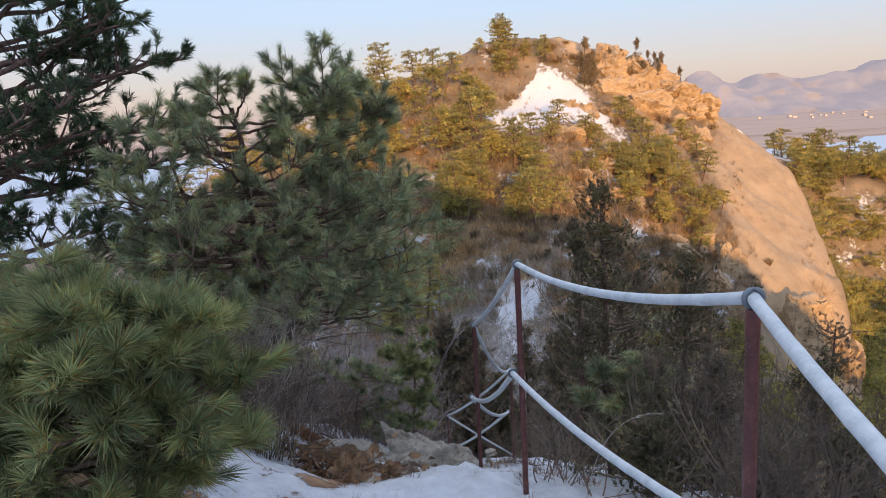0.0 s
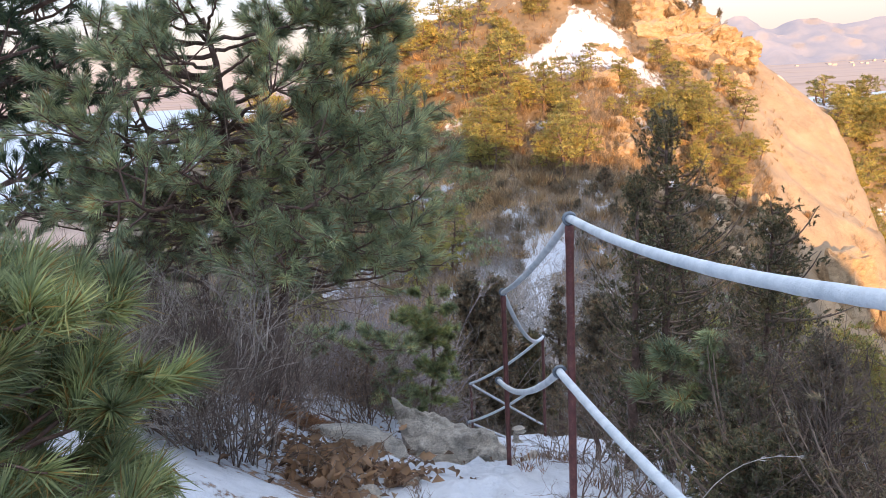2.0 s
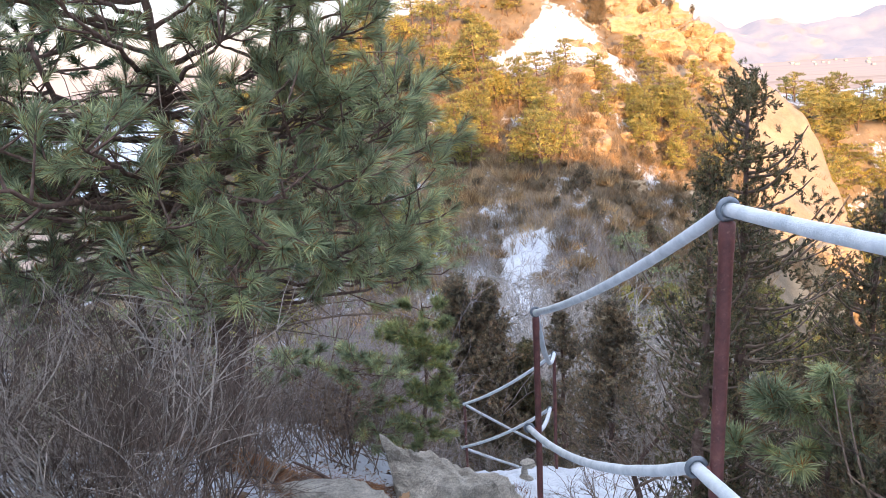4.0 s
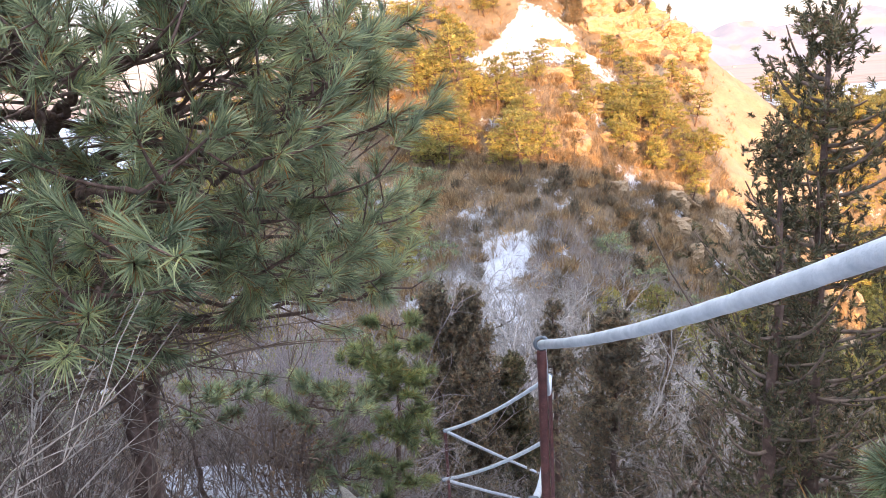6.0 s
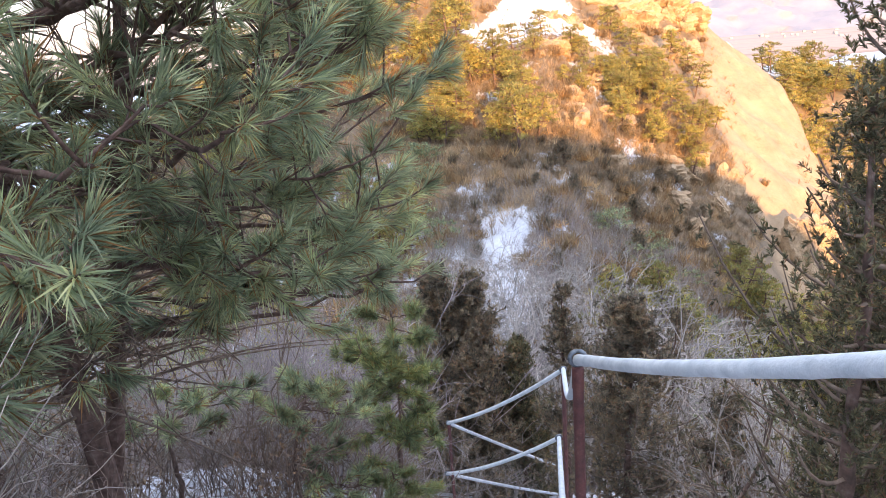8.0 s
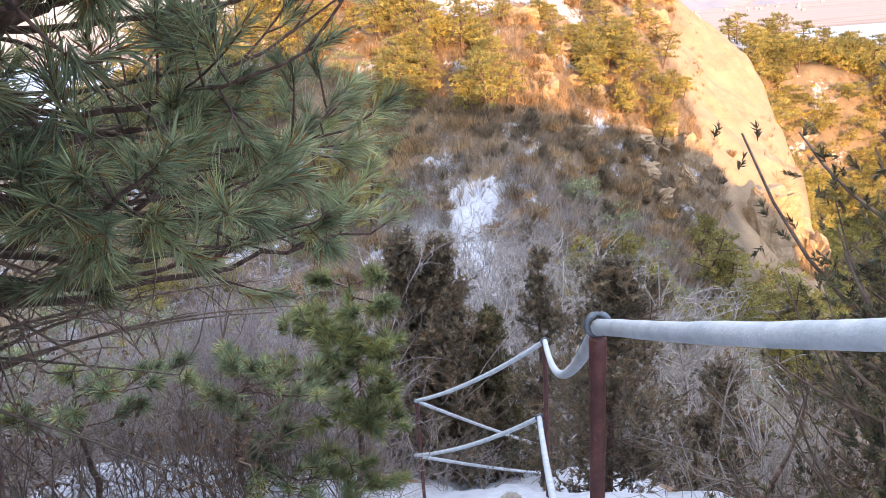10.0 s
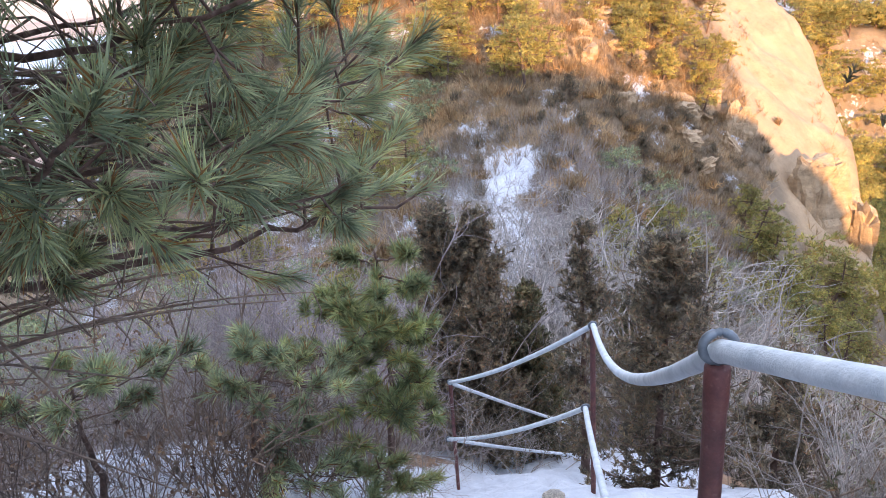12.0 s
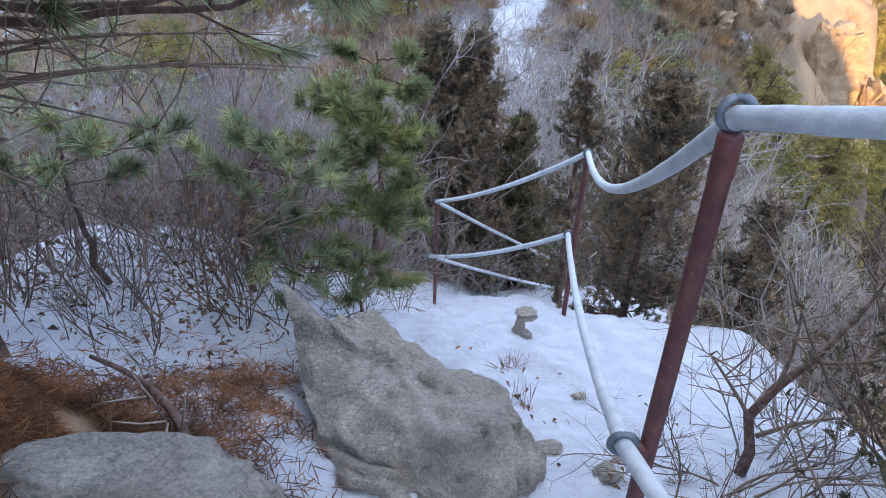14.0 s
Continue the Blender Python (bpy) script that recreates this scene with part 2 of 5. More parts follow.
def tube(geo, pts, radii, sides=6, cap=True):
    """A tapered tube along a line of points."""
    pts = np.asarray(pts, float)
    radii = np.broadcast_to(np.asarray(radii, float), (len(pts),))
    d = unit(np.gradient(pts, axis=0))
    ref = np.array([0.0, 0, 1]) if abs(d[0][2]) < 0.9 else np.array([1.0, 0, 0])
    a = unit(np.cross(d, ref))
    b = np.cross(d, a)
    ang = np.arange(sides) * 2 * np.pi / sides
    ring = a[:, None] * np.cos(ang)[None, :, None] + b[:, None] * np.sin(ang)[None, :, None]
    v = (pts[:, None] + ring * radii[:, None, None]).reshape(-1, 3)
    k = len(pts)
    i, j = np.meshgrid(np.arange(k - 1), np.arange(sides), indexing="ij")
    p, q = i * sides + j, i * sides + (j + 1) % sides
    f = np.stack([np.stack([p, q, q + sides], -1), np.stack([p, q + sides, p + sides], -1)], 2).reshape(-1, 3)
    if cap:
        v = np.vstack([v, pts[0], pts[-1]])
        o, e = np.arange(sides), (np.arange(sides) + 1) % sides
        f = np.vstack([f, np.stack([e, o, np.full(sides, k * sides)], -1),
                       np.stack([(k - 1) * sides + o, (k - 1) * sides + e, np.full(sides, k * sides + 1)], -1)])
    geo.add(v, f)


def tufts(geo, at, way, count, length, width, low=12, high=75, back=0.5, rng=RNG):
    """Sprays of needles round shoots: at and way are arrays of the shoots' tips and directions."""
    at, way = np.asarray(at, float), unit(way)
    k = len(at)
    if not k:
        return
    r = unit(rng.normal(size=(k, count, 3)))
    w = way[:, None]
    side = unit(r - (r * w).sum(-1, keepdims=True) * w)
    ang = np.radians(rng.uniform(low, high, (k, count, 1)))
    d = w * np.cos(ang) + side * np.sin(ang)
    ln = length * rng.uniform(0.65, 1.1, (k, count, 1)) * rng.uniform(0.8, 1.15, (k, 1, 1))
    base = at[:, None] - w * rng.uniform(0, back, (k, count, 1)) * length
    tip = base + d * ln
    tip[..., 2] -= 0.06 * ln[..., 0]
    p = unit(np.cross(d, unit(rng.normal(size=(k, count, 3)))))
    hw = width * 0.6
    mid = base + d * ln * 0.4
    v = np.stack([base, mid + p * hw, mid - p * hw, tip], 2).reshape(-1, 3)
    s = np.arange(k * count)[:, None, None] * 4
    f = (s + np.array([[0, 1, 2], [1, 3, 2]])[None]).reshape(-1, 3)
    geo.add(v, f)


def bezier(a, b, c, k):
    t = np.linspace(0, 1, k)[:, None]
    return (1 - t) ** 2 * np.asarray(a) + 2 * t * (1 - t) * np.asarray(b) + t ** 2 * np.asarray(c)


def part(name, geo, mat, parent, label="", smooth=False):
    ob = new(name, geo.mesh(name, mat, smooth) if isinstance(geo, Geo) else geo)
    ob.parent = parent
    if label:
        tagged(ob, label)
    return ob


def thing(name, at, label, category, group="", kind=""):
    ob = new(name)
    ob.location = at
    ob.empty_display_size = 0.1
    return tagged(ob, label, category, group, kind)


class Lattice:
    """Smooth value noise over the plan."""

    def __init__(self, seed):
        self.g = np.random.default_rng(seed).uniform(-1, 1, (256, 256))

    def one(self, x, y):
        i, j = np.floor(x).astype(int), np.floor(y).astype(int)
        u, v = x - i, y - j
        u, v = u * u * (3 - 2 * u), v * v * (3 - 2 * v)
        g = self.g
        a, b = g[i % 256, j % 256], g[(i + 1) % 256, j % 256]
        c, d = g[i % 256, (j + 1) % 256], g[(i + 1) % 256, (j + 1) % 256]
        return (a * (1 - u) + b * u) * (1 - v) + (c * (1 - u) + d * u) * v

    def __call__(self, x, y, size, octaves=4):
        out, amp = 0, 1.0
        for k in range(octaves):
            out = out + amp * self.one(x / size + 17 * k, y / size - 9 * k)
            amp, size = amp * 0.5, size * 0.5
        return out


N1, N2, N3 = Lattice(1), Lattice(2), Lattice(3)


def smooth(a, b, x):
    t = np.clip((x - a) / (b - a), 0, 1)
    return t * t * (3 - 2 * t)


# ---- ground ----
# The opposite hill: heights along ten bearings (side / ahead) at ten distances ahead.
BEAR = [-1.2, -0.45, -0.32, -0.1, 0.07, 0.17, 0.33, 0.45, 0.56, 0.8]
AHEAD = [10, 18, 28, 38, 48, 58, 66, 75, 90, 130]
HILL = np.array([
    [-4.0, -8.0, -14, -20, -26, -32, -37, -42, -50, -75],
    [-4.0, -8.0, -12.0, -13.5, -13.5, -12.0, -11.5, -14, -25, -62],
    [-4.0, -8.0, -11.5, -12, -10, -6.0, -3.5, -5, -17, -60],
    [-4.2, -8.8, -11.2, -10.3, -7.5, -3.0, 1.0, 3.4, -8, -60],
    [-4.2, -9.2, -10.2, -7.8, -4.8, -1.6, 1.8, 7.7, 1, -60],
    [-4.2, -9.4, -10.2, -7.6, -4.3, -1.2, 1.9, 8.6, 4, -60],
    [-4.6, -11, -13, -11.8, -9.0, -5.4, -1.8, 2.8, 2.0, -60],
    [-5.0, -12.5, -16.2, -15.4, -13.0, -10.0, -7.4, -4.7, -5.5, -45],
    [-5.6, -14, -19, -19.6, -17.6, -14.4, -13.6, -12, -8.0, -32],
    [-6.0, -16, -22, -25, -25, -23, -20, -16, -11, -30],
])
SPINE_Y = [-400, -60, -25, -12, -4, 0, 1.7, 4, 5.9, 7.4, 8.8, 10.5, 12.5, 16, 22]
SPINE_Z = [-90, -10, 9.5, 4.6, 0.95, 0, -0.25, -0.72, -1.55, -2.45, -3.02, -4.25, -5.7, -7.3, -9.5]


def centre(y):
    return np.interp(y, [0, 6, 8.8, 10.5, 12.5], [0.0, 0.0, 0.25, 0.35, 1.2])


FOOT = np.random.default_rng(63)
STEPS = [(0.05 + (0.14 if k % 2 else -0.14) + FOOT.normal(0, 0.09), 2.6 + 0.13 * k + FOOT.normal(0, 0.05), FOOT.normal(0, 0.3)) for k in range(56)]


def footprints(x, y):
    """Dents left by boots along the trail."""
    out = 0.0 * x
    for fx, fy, turn in STEPS:
        u, v = x - fx - centre(fy), y - fy
        u, v = u * math.cos(turn) + v * math.sin(turn), v * math.cos(turn) - u * math.sin(turn)
        d = (u / 0.065) ** 2 + (v / 0.14) ** 2
        out = out - 0.035 * np.exp(-d * d) + 0.012 * np.exp(-(d - 1.8) ** 2)
    return out


def ground_z(x, y):
    x, y = np.asarray(x, float), np.asarray(y, float)
    dx = x - centre(y)
    crest = np.interp(x, [-300, -60, -40, -20, -3, 8, 22.5, 26, 30, 33, 60, 300], [-120, -14, 4, 8, 10, 5.5, 2.0, 0.3, -5.0, -11, -34, -120]) - 9.5
    near = np.interp(y, SPINE_Y, SPINE_Z)
    left = 0.42 * np.clip(-dx - 0.55, 0, 1.3) - 0.5 * np.clip(-dx - 2.6, 0, 400)
    right = -0.12 * np.clip(dx - 0.3, 0, 1.5) - 0.75 * np.clip(dx - 1.8, 0, 400)
    b = smooth(-4, -20, y)
    near = near + (left + right) * (1 - b) + crest * b
    bearing = x / np.maximum(y, 10)
    col = [np.interp(bearing, BEAR, HILL[:, k]) for k in range(len(AHEAD))]
    far = col[0] * 1.0
    for k in range(len(AHEAD) - 1):
        t = np.clip((y - AHEAD[k]) / (AHEAD[k + 1] - AHEAD[k]), 0, 1)
        t = 0.55 * t + 0.45 * t * t * (3 - 2 * t)
        far = far + t * (col[k + 1] - col[k])
    far = far - np.clip(y - 130, 0, 900) * 0.2
    rim = np.interp(y, [40, 50, 60, 75, 80], [0.62, 0.585, 0.55, 0.487, 0.45])
    far = far - 8.0 * smooth(0, 0.05, bearing - rim) * smooth(34, 42, y) * smooth(86, 76, y)
    w = smooth(9.5, 16, y)
    z = near * (1 - w) + far * w
    rough = smooth(14, 30, y)
    z = z + rough * (0.55 * N1(x, y, 7, 5) * smooth(0.62, 0.4, np.abs(bearing - 0.25)) + 0.25 * N2(x, y, 2.6, 3))
    z = z + (1 - rough) * (0.07 * N2(x, y, 0.9, 4) + 0.10 * N1(x, y, 2.5, 2) * smooth(0.3, 1.2, np.abs(dx)))
    z = z + (1 - rough) * 0.04 * N3(x, y, 0.22, 3) * smooth(-1, 0.5, y) * smooth(1.6, 0.6, np.abs(dx))
    z = z + footprints(x, y) * smooth(2.4, 0.5, np.abs(dx)) * (y < 12)
    # sheet joints step down the bare slab
    sheet = 0.8 * N2(x, y, 5.5, 3) + 0.09 * (x + y)
    z = z + 0.55 * slab_mask(x, y) * (smooth(0.35, 0.65, sheet - np.floor(sheet)) - (sheet - np.floor(sheet)))
    z = z + (1 - rough) * 0.03 * N1(x, y, 0.55, 2) * smooth(1.5, 3, y)
    floor_ = -90 + 2.0 * N3(x, y, 400, 2)
    return np.maximum(z, floor_)


def gz(x, y):
    return float(ground_z(np.array([x]), np.array([y]))[0])


def slab_mask(x, y):
    """The bare granite slab down the hill's shoulder."""
    b = x / np.maximum(y, 10)
    rim = np.interp(y, [40, 50, 60, 75, 80], [0.62, 0.585, 0.55, 0.487, 0.45])
    left = np.interp(y, [43, 46, 50, 54, 60, 70, 80], [0.50, 0.465, 0.45, 0.425, 0.395, 0.372, 0.38])
    return smooth(-0.012, 0.012, b - left + 0.022 * N1(x, y, 5, 4)) * smooth(0.025, -0.005, b - rim) * smooth(42, 44.5, y) * smooth(86, 78, y)


def grade(steps):
    out = [0.0]
    for size, upto in steps:
        while out[-1] < upto:
            out.append(out[-1] + size)
    return out


def build_ground():
    xr = grade([(0.07, 2.4), (0.2, 5), (0.6, 46), (2.5, 90), (12, 300), (120, 4700)])
    xs = np.array([-v for v in reversed(xr[1:])] + xr)
    ahead = grade([(0.07, 11), (0.25, 17), (0.6, 88), (2.5, 140), (14, 500), (130, 4800)])
    behind = grade([(0.15, 3), (1.2, 70), (15, 450), (150, 3500)])
    ys = np.array([-v for v in reversed(behind[1:])] + ahead)
    X, Y = np.meshgrid(xs, ys)
    Z = ground_z(X, Y)
    nx, ny = len(xs), len(ys)
    i, j = np.meshgrid(np.arange(ny - 1), np.arange(nx - 1), indexing="ij")
    p = i * nx + j
    f = np.stack([np.stack([p, p + 1, p + nx + 1], -1), np.stack([p, p + nx + 1, p + nx], -1)], 2).reshape(-1, 3)
    g = Geo()
    g.add(np.stack([X, Y, Z], -1), f)
    me = g.mesh("ground", M_GROUND, True)
    dx = X - centre(Y)
    b = X / np.maximum(Y, 10)
    far = smooth(11, 18, Y)
    rock = np.clip(slab_mask(X, Y) + smooth(0.0, 0.5, N1(X, Y, 5, 4) - 0.1) * smooth(58, 70, Y) * smooth(0.05, 0.2, b) * smooth(0.45, 0.4, b), 0, 1)
    # snow: the trodden trail, patches between litter, the snowfield under the summit and the gully below it
    trail = smooth(np.interp(Y, [5.6, 6.3], [-0.75, -1.05]), np.interp(Y, [5.6, 6.3], [-0.35, -0.8]), dx) * smooth(2.3, 1.2, dx)
    near_snow = 0.57 + 0.4 * trail + 0.25 * N2(X, Y, 0.8, 3)
    field = np.exp(-((b - 0.163) / np.interp(Y, [61.5, 70], [0.105, 0.045])) ** 4 - ((Y - 65.4) / 4.0) ** 4)
    gully = np.exp(-((b - 0.10 - 0.0012 * (Y - 30)) / 0.035) ** 2 - ((Y - 31) / 6) ** 4)
    gully2 = np.exp(-((b - 0.21) / 0.022) ** 2 - ((Y - 58.5) / 3) ** 4) + np.exp(-((b - 0.165) / 0.014) ** 2 - ((Y - 42) / 3.5) ** 4)
    gully2 = gully2 + 1.3 * np.exp(-((b - 0.40) / 0.012) ** 2 - ((Y - 50) / 3.0) ** 4) + 0.8 * np.exp(-((b - 0.33) / 0.02) ** 2 - ((Y - 47) / 1.5) ** 4)
    far_snow = 0.24 + 0.14 * smooth(48, 34, Y) + 0.95 * field + 0.3 * gully + 0.45 * gully2 + 0.33 * N3(X, Y, 2.6, 5) - 0.3 * smooth(0.24, 0.4, b) * smooth(44, 36, Y) - 0.5 * slab_mask(X, Y)
    mat_ = np.exp(-((X + 1.35) / 0.5) ** 4 - ((Y - 6.42) / 0.24) ** 4)
    near_snow = near_snow + 0.3 * smooth(-0.2, -0.6, dx) * smooth(3.0, 3.8, Y) * smooth(9.5, 8.5, Y) - 0.75 * mat_ - 0.16 * smooth(-0.15, -0.45, dx) * smooth(2.5, 3.5, Y) * smooth(6.1, 5.5, Y) - 0.3 * smooth(1.9, 2.6, dx)
    snow = near_snow * (1 - far) + far_snow * far
    plain = smooth(-70, -86, Z)
    snow = snow * (1 - plain) - plain
    for name, val in (("snow", snow), ("rock", rock), ("far", far), ("plain", plain)):
        at = me.attributes.new(name, "FLOAT", "POINT")
        at.data.foreach_set("value", val.astype(np.float32).ravel())
    tagged(new("ground", me), "snow-patched mountain ground with litter and granite", "ground", kind="structure")


build_ground()


def flat_sheet(name, mat, x0, y0, x1, y1, z, label, category):
    g = Geo()
    k = 24
    rng = np.random.default_rng(len(name))
    ang = np.linspace(0, 2 * np.pi, k, endpoint=False)
    cx, cy, rx, ry = (x0 + x1) / 2, (y0 + y1) / 2, (x1 - x0) / 2, (y1 - y0) / 2
    r = 1 + 0.12 * rng.uniform(-1, 1, k)
    v = np.stack([cx + rx * r * np.cos(ang), cy + ry * r * np.sin(ang), np.full(k, z)], -1)
    g.add(np.vstack([v, [cx, cy, z]]), np.stack([np.arange(k), (np.arange(k) + 1) % k, np.full(k, k)], -1))
    return tagged(new(name, g.mesh(name, mat)), label, category, kind="structure")


flat_sheet("lake", M_WATER, -2600, 260, -60, 2150, -86.5, "pale blue lake far below the mountain", "water")
flat_sheet("reservoir", M_WATER, 420, 560, 1500, 1350, -86.4, "narrow blue reservoir on the plain", "water")


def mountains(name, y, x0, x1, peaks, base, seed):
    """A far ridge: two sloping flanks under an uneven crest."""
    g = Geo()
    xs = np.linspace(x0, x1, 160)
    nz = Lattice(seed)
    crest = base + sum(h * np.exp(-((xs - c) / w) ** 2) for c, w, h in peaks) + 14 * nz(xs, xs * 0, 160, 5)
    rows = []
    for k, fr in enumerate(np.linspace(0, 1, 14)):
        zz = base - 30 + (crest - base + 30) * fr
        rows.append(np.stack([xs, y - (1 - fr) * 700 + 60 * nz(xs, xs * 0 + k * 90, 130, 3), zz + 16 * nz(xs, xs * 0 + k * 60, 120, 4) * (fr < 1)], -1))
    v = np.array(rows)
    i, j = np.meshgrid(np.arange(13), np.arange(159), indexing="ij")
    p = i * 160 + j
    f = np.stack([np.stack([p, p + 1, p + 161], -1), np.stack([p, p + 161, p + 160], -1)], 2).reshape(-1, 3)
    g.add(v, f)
    return tagged(new(name, g.mesh(name, M_FAR, True)), "mountains beyond the plain, haze painted in as glowing blue-grey", "mountain", kind="structure")


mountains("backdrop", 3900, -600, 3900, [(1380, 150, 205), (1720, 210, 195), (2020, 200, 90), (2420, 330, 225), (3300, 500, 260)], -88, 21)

# ---- rope fence ----
POSTS = [  # x, y of the post, heights of its foot, lower ring and top ring
    (0.30, -0.95, 0.22, 0.62, 1.05),
    (0.735, 1.68, -0.30, 0.36, 0.975),
    (0.41, 3.97, -0.72, -0.04, 0.60),
    (0.22, 5.83, -1.60, -0.93, -0.295),
    (0.77, 8.80, -3.05, -2.37, -1.80),
    (-0.08, 10.45, -4.32, -3.68, -3.10),
    (1.55, 12.50, -5.95, -5.55, -5.15),
]


def torus(geo, at, axis, major, minor):
    axis = unit(axis)
    a = unit(np.cross(axis, [0, 0, 1.0]))
    b = np.cross(axis, a)
    th = np.linspace(0, 2 * np.pi, 21)
    tube(geo, np.asarray(at) + major * (np.cos(th)[:, None] * a + np.sin(th)[:, None] * b), minor, 8, cap=False)


def fence_post(k):
    x, y, foot, low, top = POSTS[k]
    post = thing("fence_post", (x, y, foot), "rusty red-brown steel pipe post with rope rings", "fence post", "rope fence posts")
    ways = [np.array(POSTS[min(k + 1, 6)][:2]) - np.array(POSTS[max(k - 1, 0)][:2])]
    axis = unit(np.array([*ways[0], 0.0]))
    side = np.array([-1.0, 0, 0])
    r = 0.0165
    g = Geo()
    h = top - foot - 0.027
    zs = np.array([-0.25, 0, 0.2, 0.5, h - 0.07, h - 0.068, h - 0.005, h])
    lean = RNG.normal(0, 0.006, 2)
    pts = np.stack([lean[0] * zs, lean[1] * zs, zs], -1)
    tube(g, pts, [r, r, r, r, r, r * 1.09, r * 1.09, r * 0.9], 16)
    part("pipe", g, M_RUST, post, smooth=True)
    g = Geo()
    torus(g, (pts[-1][0], pts[-1][1], top - foot), axis, 0.0225, 0.0068)
    part("top_ring", g, M_RING, post, "grey galvanised steel ring", True)
    g = Geo()
    torus(g, np.array([0, 0, low - foot]) + side * 0.05, axis, 0.0235, 0.007)
    part("low_ring", g, M_RING, post, "grey galvanised steel ring", True)
    g = Geo()
    tube(g, [side * 0.0 + [0, 0, low - foot - 0.02], side * 0.03 + [0, 0, low - foot - 0.005]], [0.013, 0.012], 10)
    part("stub", g, M_RUST, post, smooth=True)
    return post


for k_ in range(7):
    fence_post(k_)


def rope(upper):
    g = Geo()
    pts = []
    for k in range(6):
        a, b = POSTS[k], POSTS[k + 1]
        off = 0 if upper else -0.05
        p, q = np.array([a[0] + off, a[1], a[4 if upper else 3]]), np.array([b[0] + off, b[1], b[4 if upper else 3]])
        sag = (SAG_UP if upper else SAG_LOW)[k]
        t = np.linspace(0, 1, 40)[:-1 if k < 5 else None]
        seg = p + (q - p) * t[:, None]
        seg[:, 2] -= sag * 4 * t * (1 - t)
        pts.append(seg)
    pts = np.vstack(pts)
    pts += 0.0004 * RNG.normal(size=pts.shape)
    rad = 0.0165 + 0.0003 * RNG.normal(size=len(pts))
    tube(g, pts, rad, 14)
    name = "hand_rope" if upper else "lower_rope"
    tagged(new(name, g.mesh(name, M_ROPE, True)), "thick pale rope, frosted, strung between fence posts", "rope", "fence ropes")


SAG_UP = (0.08, 0.07, 0.04, 0.17, 0.06, 0.02)
SAG_LOW = (0.05, 0.05, 0.09, 0.10, 0.06, 0.02)
rope(True)
rope(False)

# ---- rocks ----


def rock_mesh(name, size, seed, mat, cuts=15, detail=5, rough=0.08, peak=0.0):
    """A boulder: a ball cut by random planes, then broken up along tilted beds."""
    rng = np.random.default_rng(seed)
    bm = bmesh.new()
    bmesh.ops.create_icosphere(bm, subdivisions=detail, radius=1.0)
    v = np.array([w.co[:] for w in bm.verts])
    for _ in range(cuts):
        nrm = unit(rng.normal(size=3))
        d = rng.uniform(0.42, 0.8)
        over = np.clip(v @ nrm - d, 0, None)
        v -= over[:, None] * nrm * 0.92
    for w, c in zip(bm.verts, v):
        q = Vector(c) * 1.6 + Vector((seed * 3.1, 0, 0))
        n = noise.fractal(q, 0.9, 2.0, 6)
        bed = abs(noise.noise(Vector((q.x * 0.8, q.y * 0.8, q.z * 5.5)))) + 0.6 * abs(noise.noise(Vector((q.x * 2, q.y * 2, q.z * 11))))
        crack = noise.noise(q * 0.9 + Vector((9, 9, 9)))
        cut = 0.06 * math.exp(-(crack / 0.02) ** 2)
        fine = noise.fractal(q * 5, 0.7, 2.1, 4)
        c = Vector(c) * (1 + rough * n + 0.11 * bed + 0.03 * fine - cut)
        up = max(c.z, 0)
        c.x, c.y = c.x * (1 - peak * up) - 0.35 * peak * up, c.y * (1 - 0.5 * peak * up)
        w.co = (c.x * size[0], c.y * size[1], c.z * size[2])
    me = bpy.data.meshes.new(name)
    bm.to_mesh(me)
    bm.free()
    me.polygons.foreach_set("use_smooth", np.ones(len(me.polygons), dtype=bool))
    me.materials.append(mat)
    return me


def crag_mesh(name, size, seed, mat, detail=4, joint=1.9):
    """Jointed granite: a rounded block broken into steps along upright and flat joints."""
    rng = np.random.default_rng(seed)
    bm = bmesh.new()
    bmesh.ops.create_cube(bm, size=2.0)
    bmesh.ops.subdivide_edges(bm, edges=bm.edges[:], cuts=14 if detail > 3 else 8, use_grid_fill=True)
    v = np.array([w.co[:] for w in bm.verts])
    v = v * (0.55 + 0.45 / (np.linalg.norm(v, axis=1, keepdims=True) ** 0.9))
    for _ in range(7):
        nrm = unit(rng.normal(size=3) * [1, 1, 0.7])
        v -= np.clip(v @ nrm - rng.uniform(0.5, 0.9), 0, None)[:, None] * nrm * 0.95
    shift = Vector((seed * 2.7, seed * 1.3, 0))
    for w, c in zip(bm.verts, v):
        q = Vector(c)
        big = noise.cell(Vector((q.x * joint, q.y * joint, q.z * joint * 0.8)) + shift)
        small = noise.cell(Vector((q.x * joint * 2.3, q.y * joint * 2.3, q.z * joint * 2)) + shift)
        c = q * (0.9 + 0.2 * big + 0.09 * small + 0.07 * noise.fractal(q * 2.4 + shift, 0.8, 2.0, 4))
        w.co = (c.x * size[0], c.y * size[1], c.z * size[2])
    me = bpy.data.meshes.new(name)
    bm.to_mesh(me)
    bm.free()
    me.materials.append(mat)
    return me


def crag(name, at, size, seed, label, turn=(0, 0, 0), detail=4, group="", joint=1.9):
    ob = new(name, crag_mesh(name, size, seed, M_CRAG, detail, joint))
    ob.matrix_basis = pose(*at, *turn)
    return tagged(ob, label, "rock", group)


def rock(name, at, size, seed, label, mat=None, turn=(0, 0, 0), detail=5, cuts=15, rough=0.08, group="", peak=0.0):
    ob = new(name, rock_mesh(name, size, seed, mat or M_ROCK, cuts, detail, rough, peak))
    ob.matrix_basis = pose(*at, *turn)
    return tagged(ob, label, "rock", group)


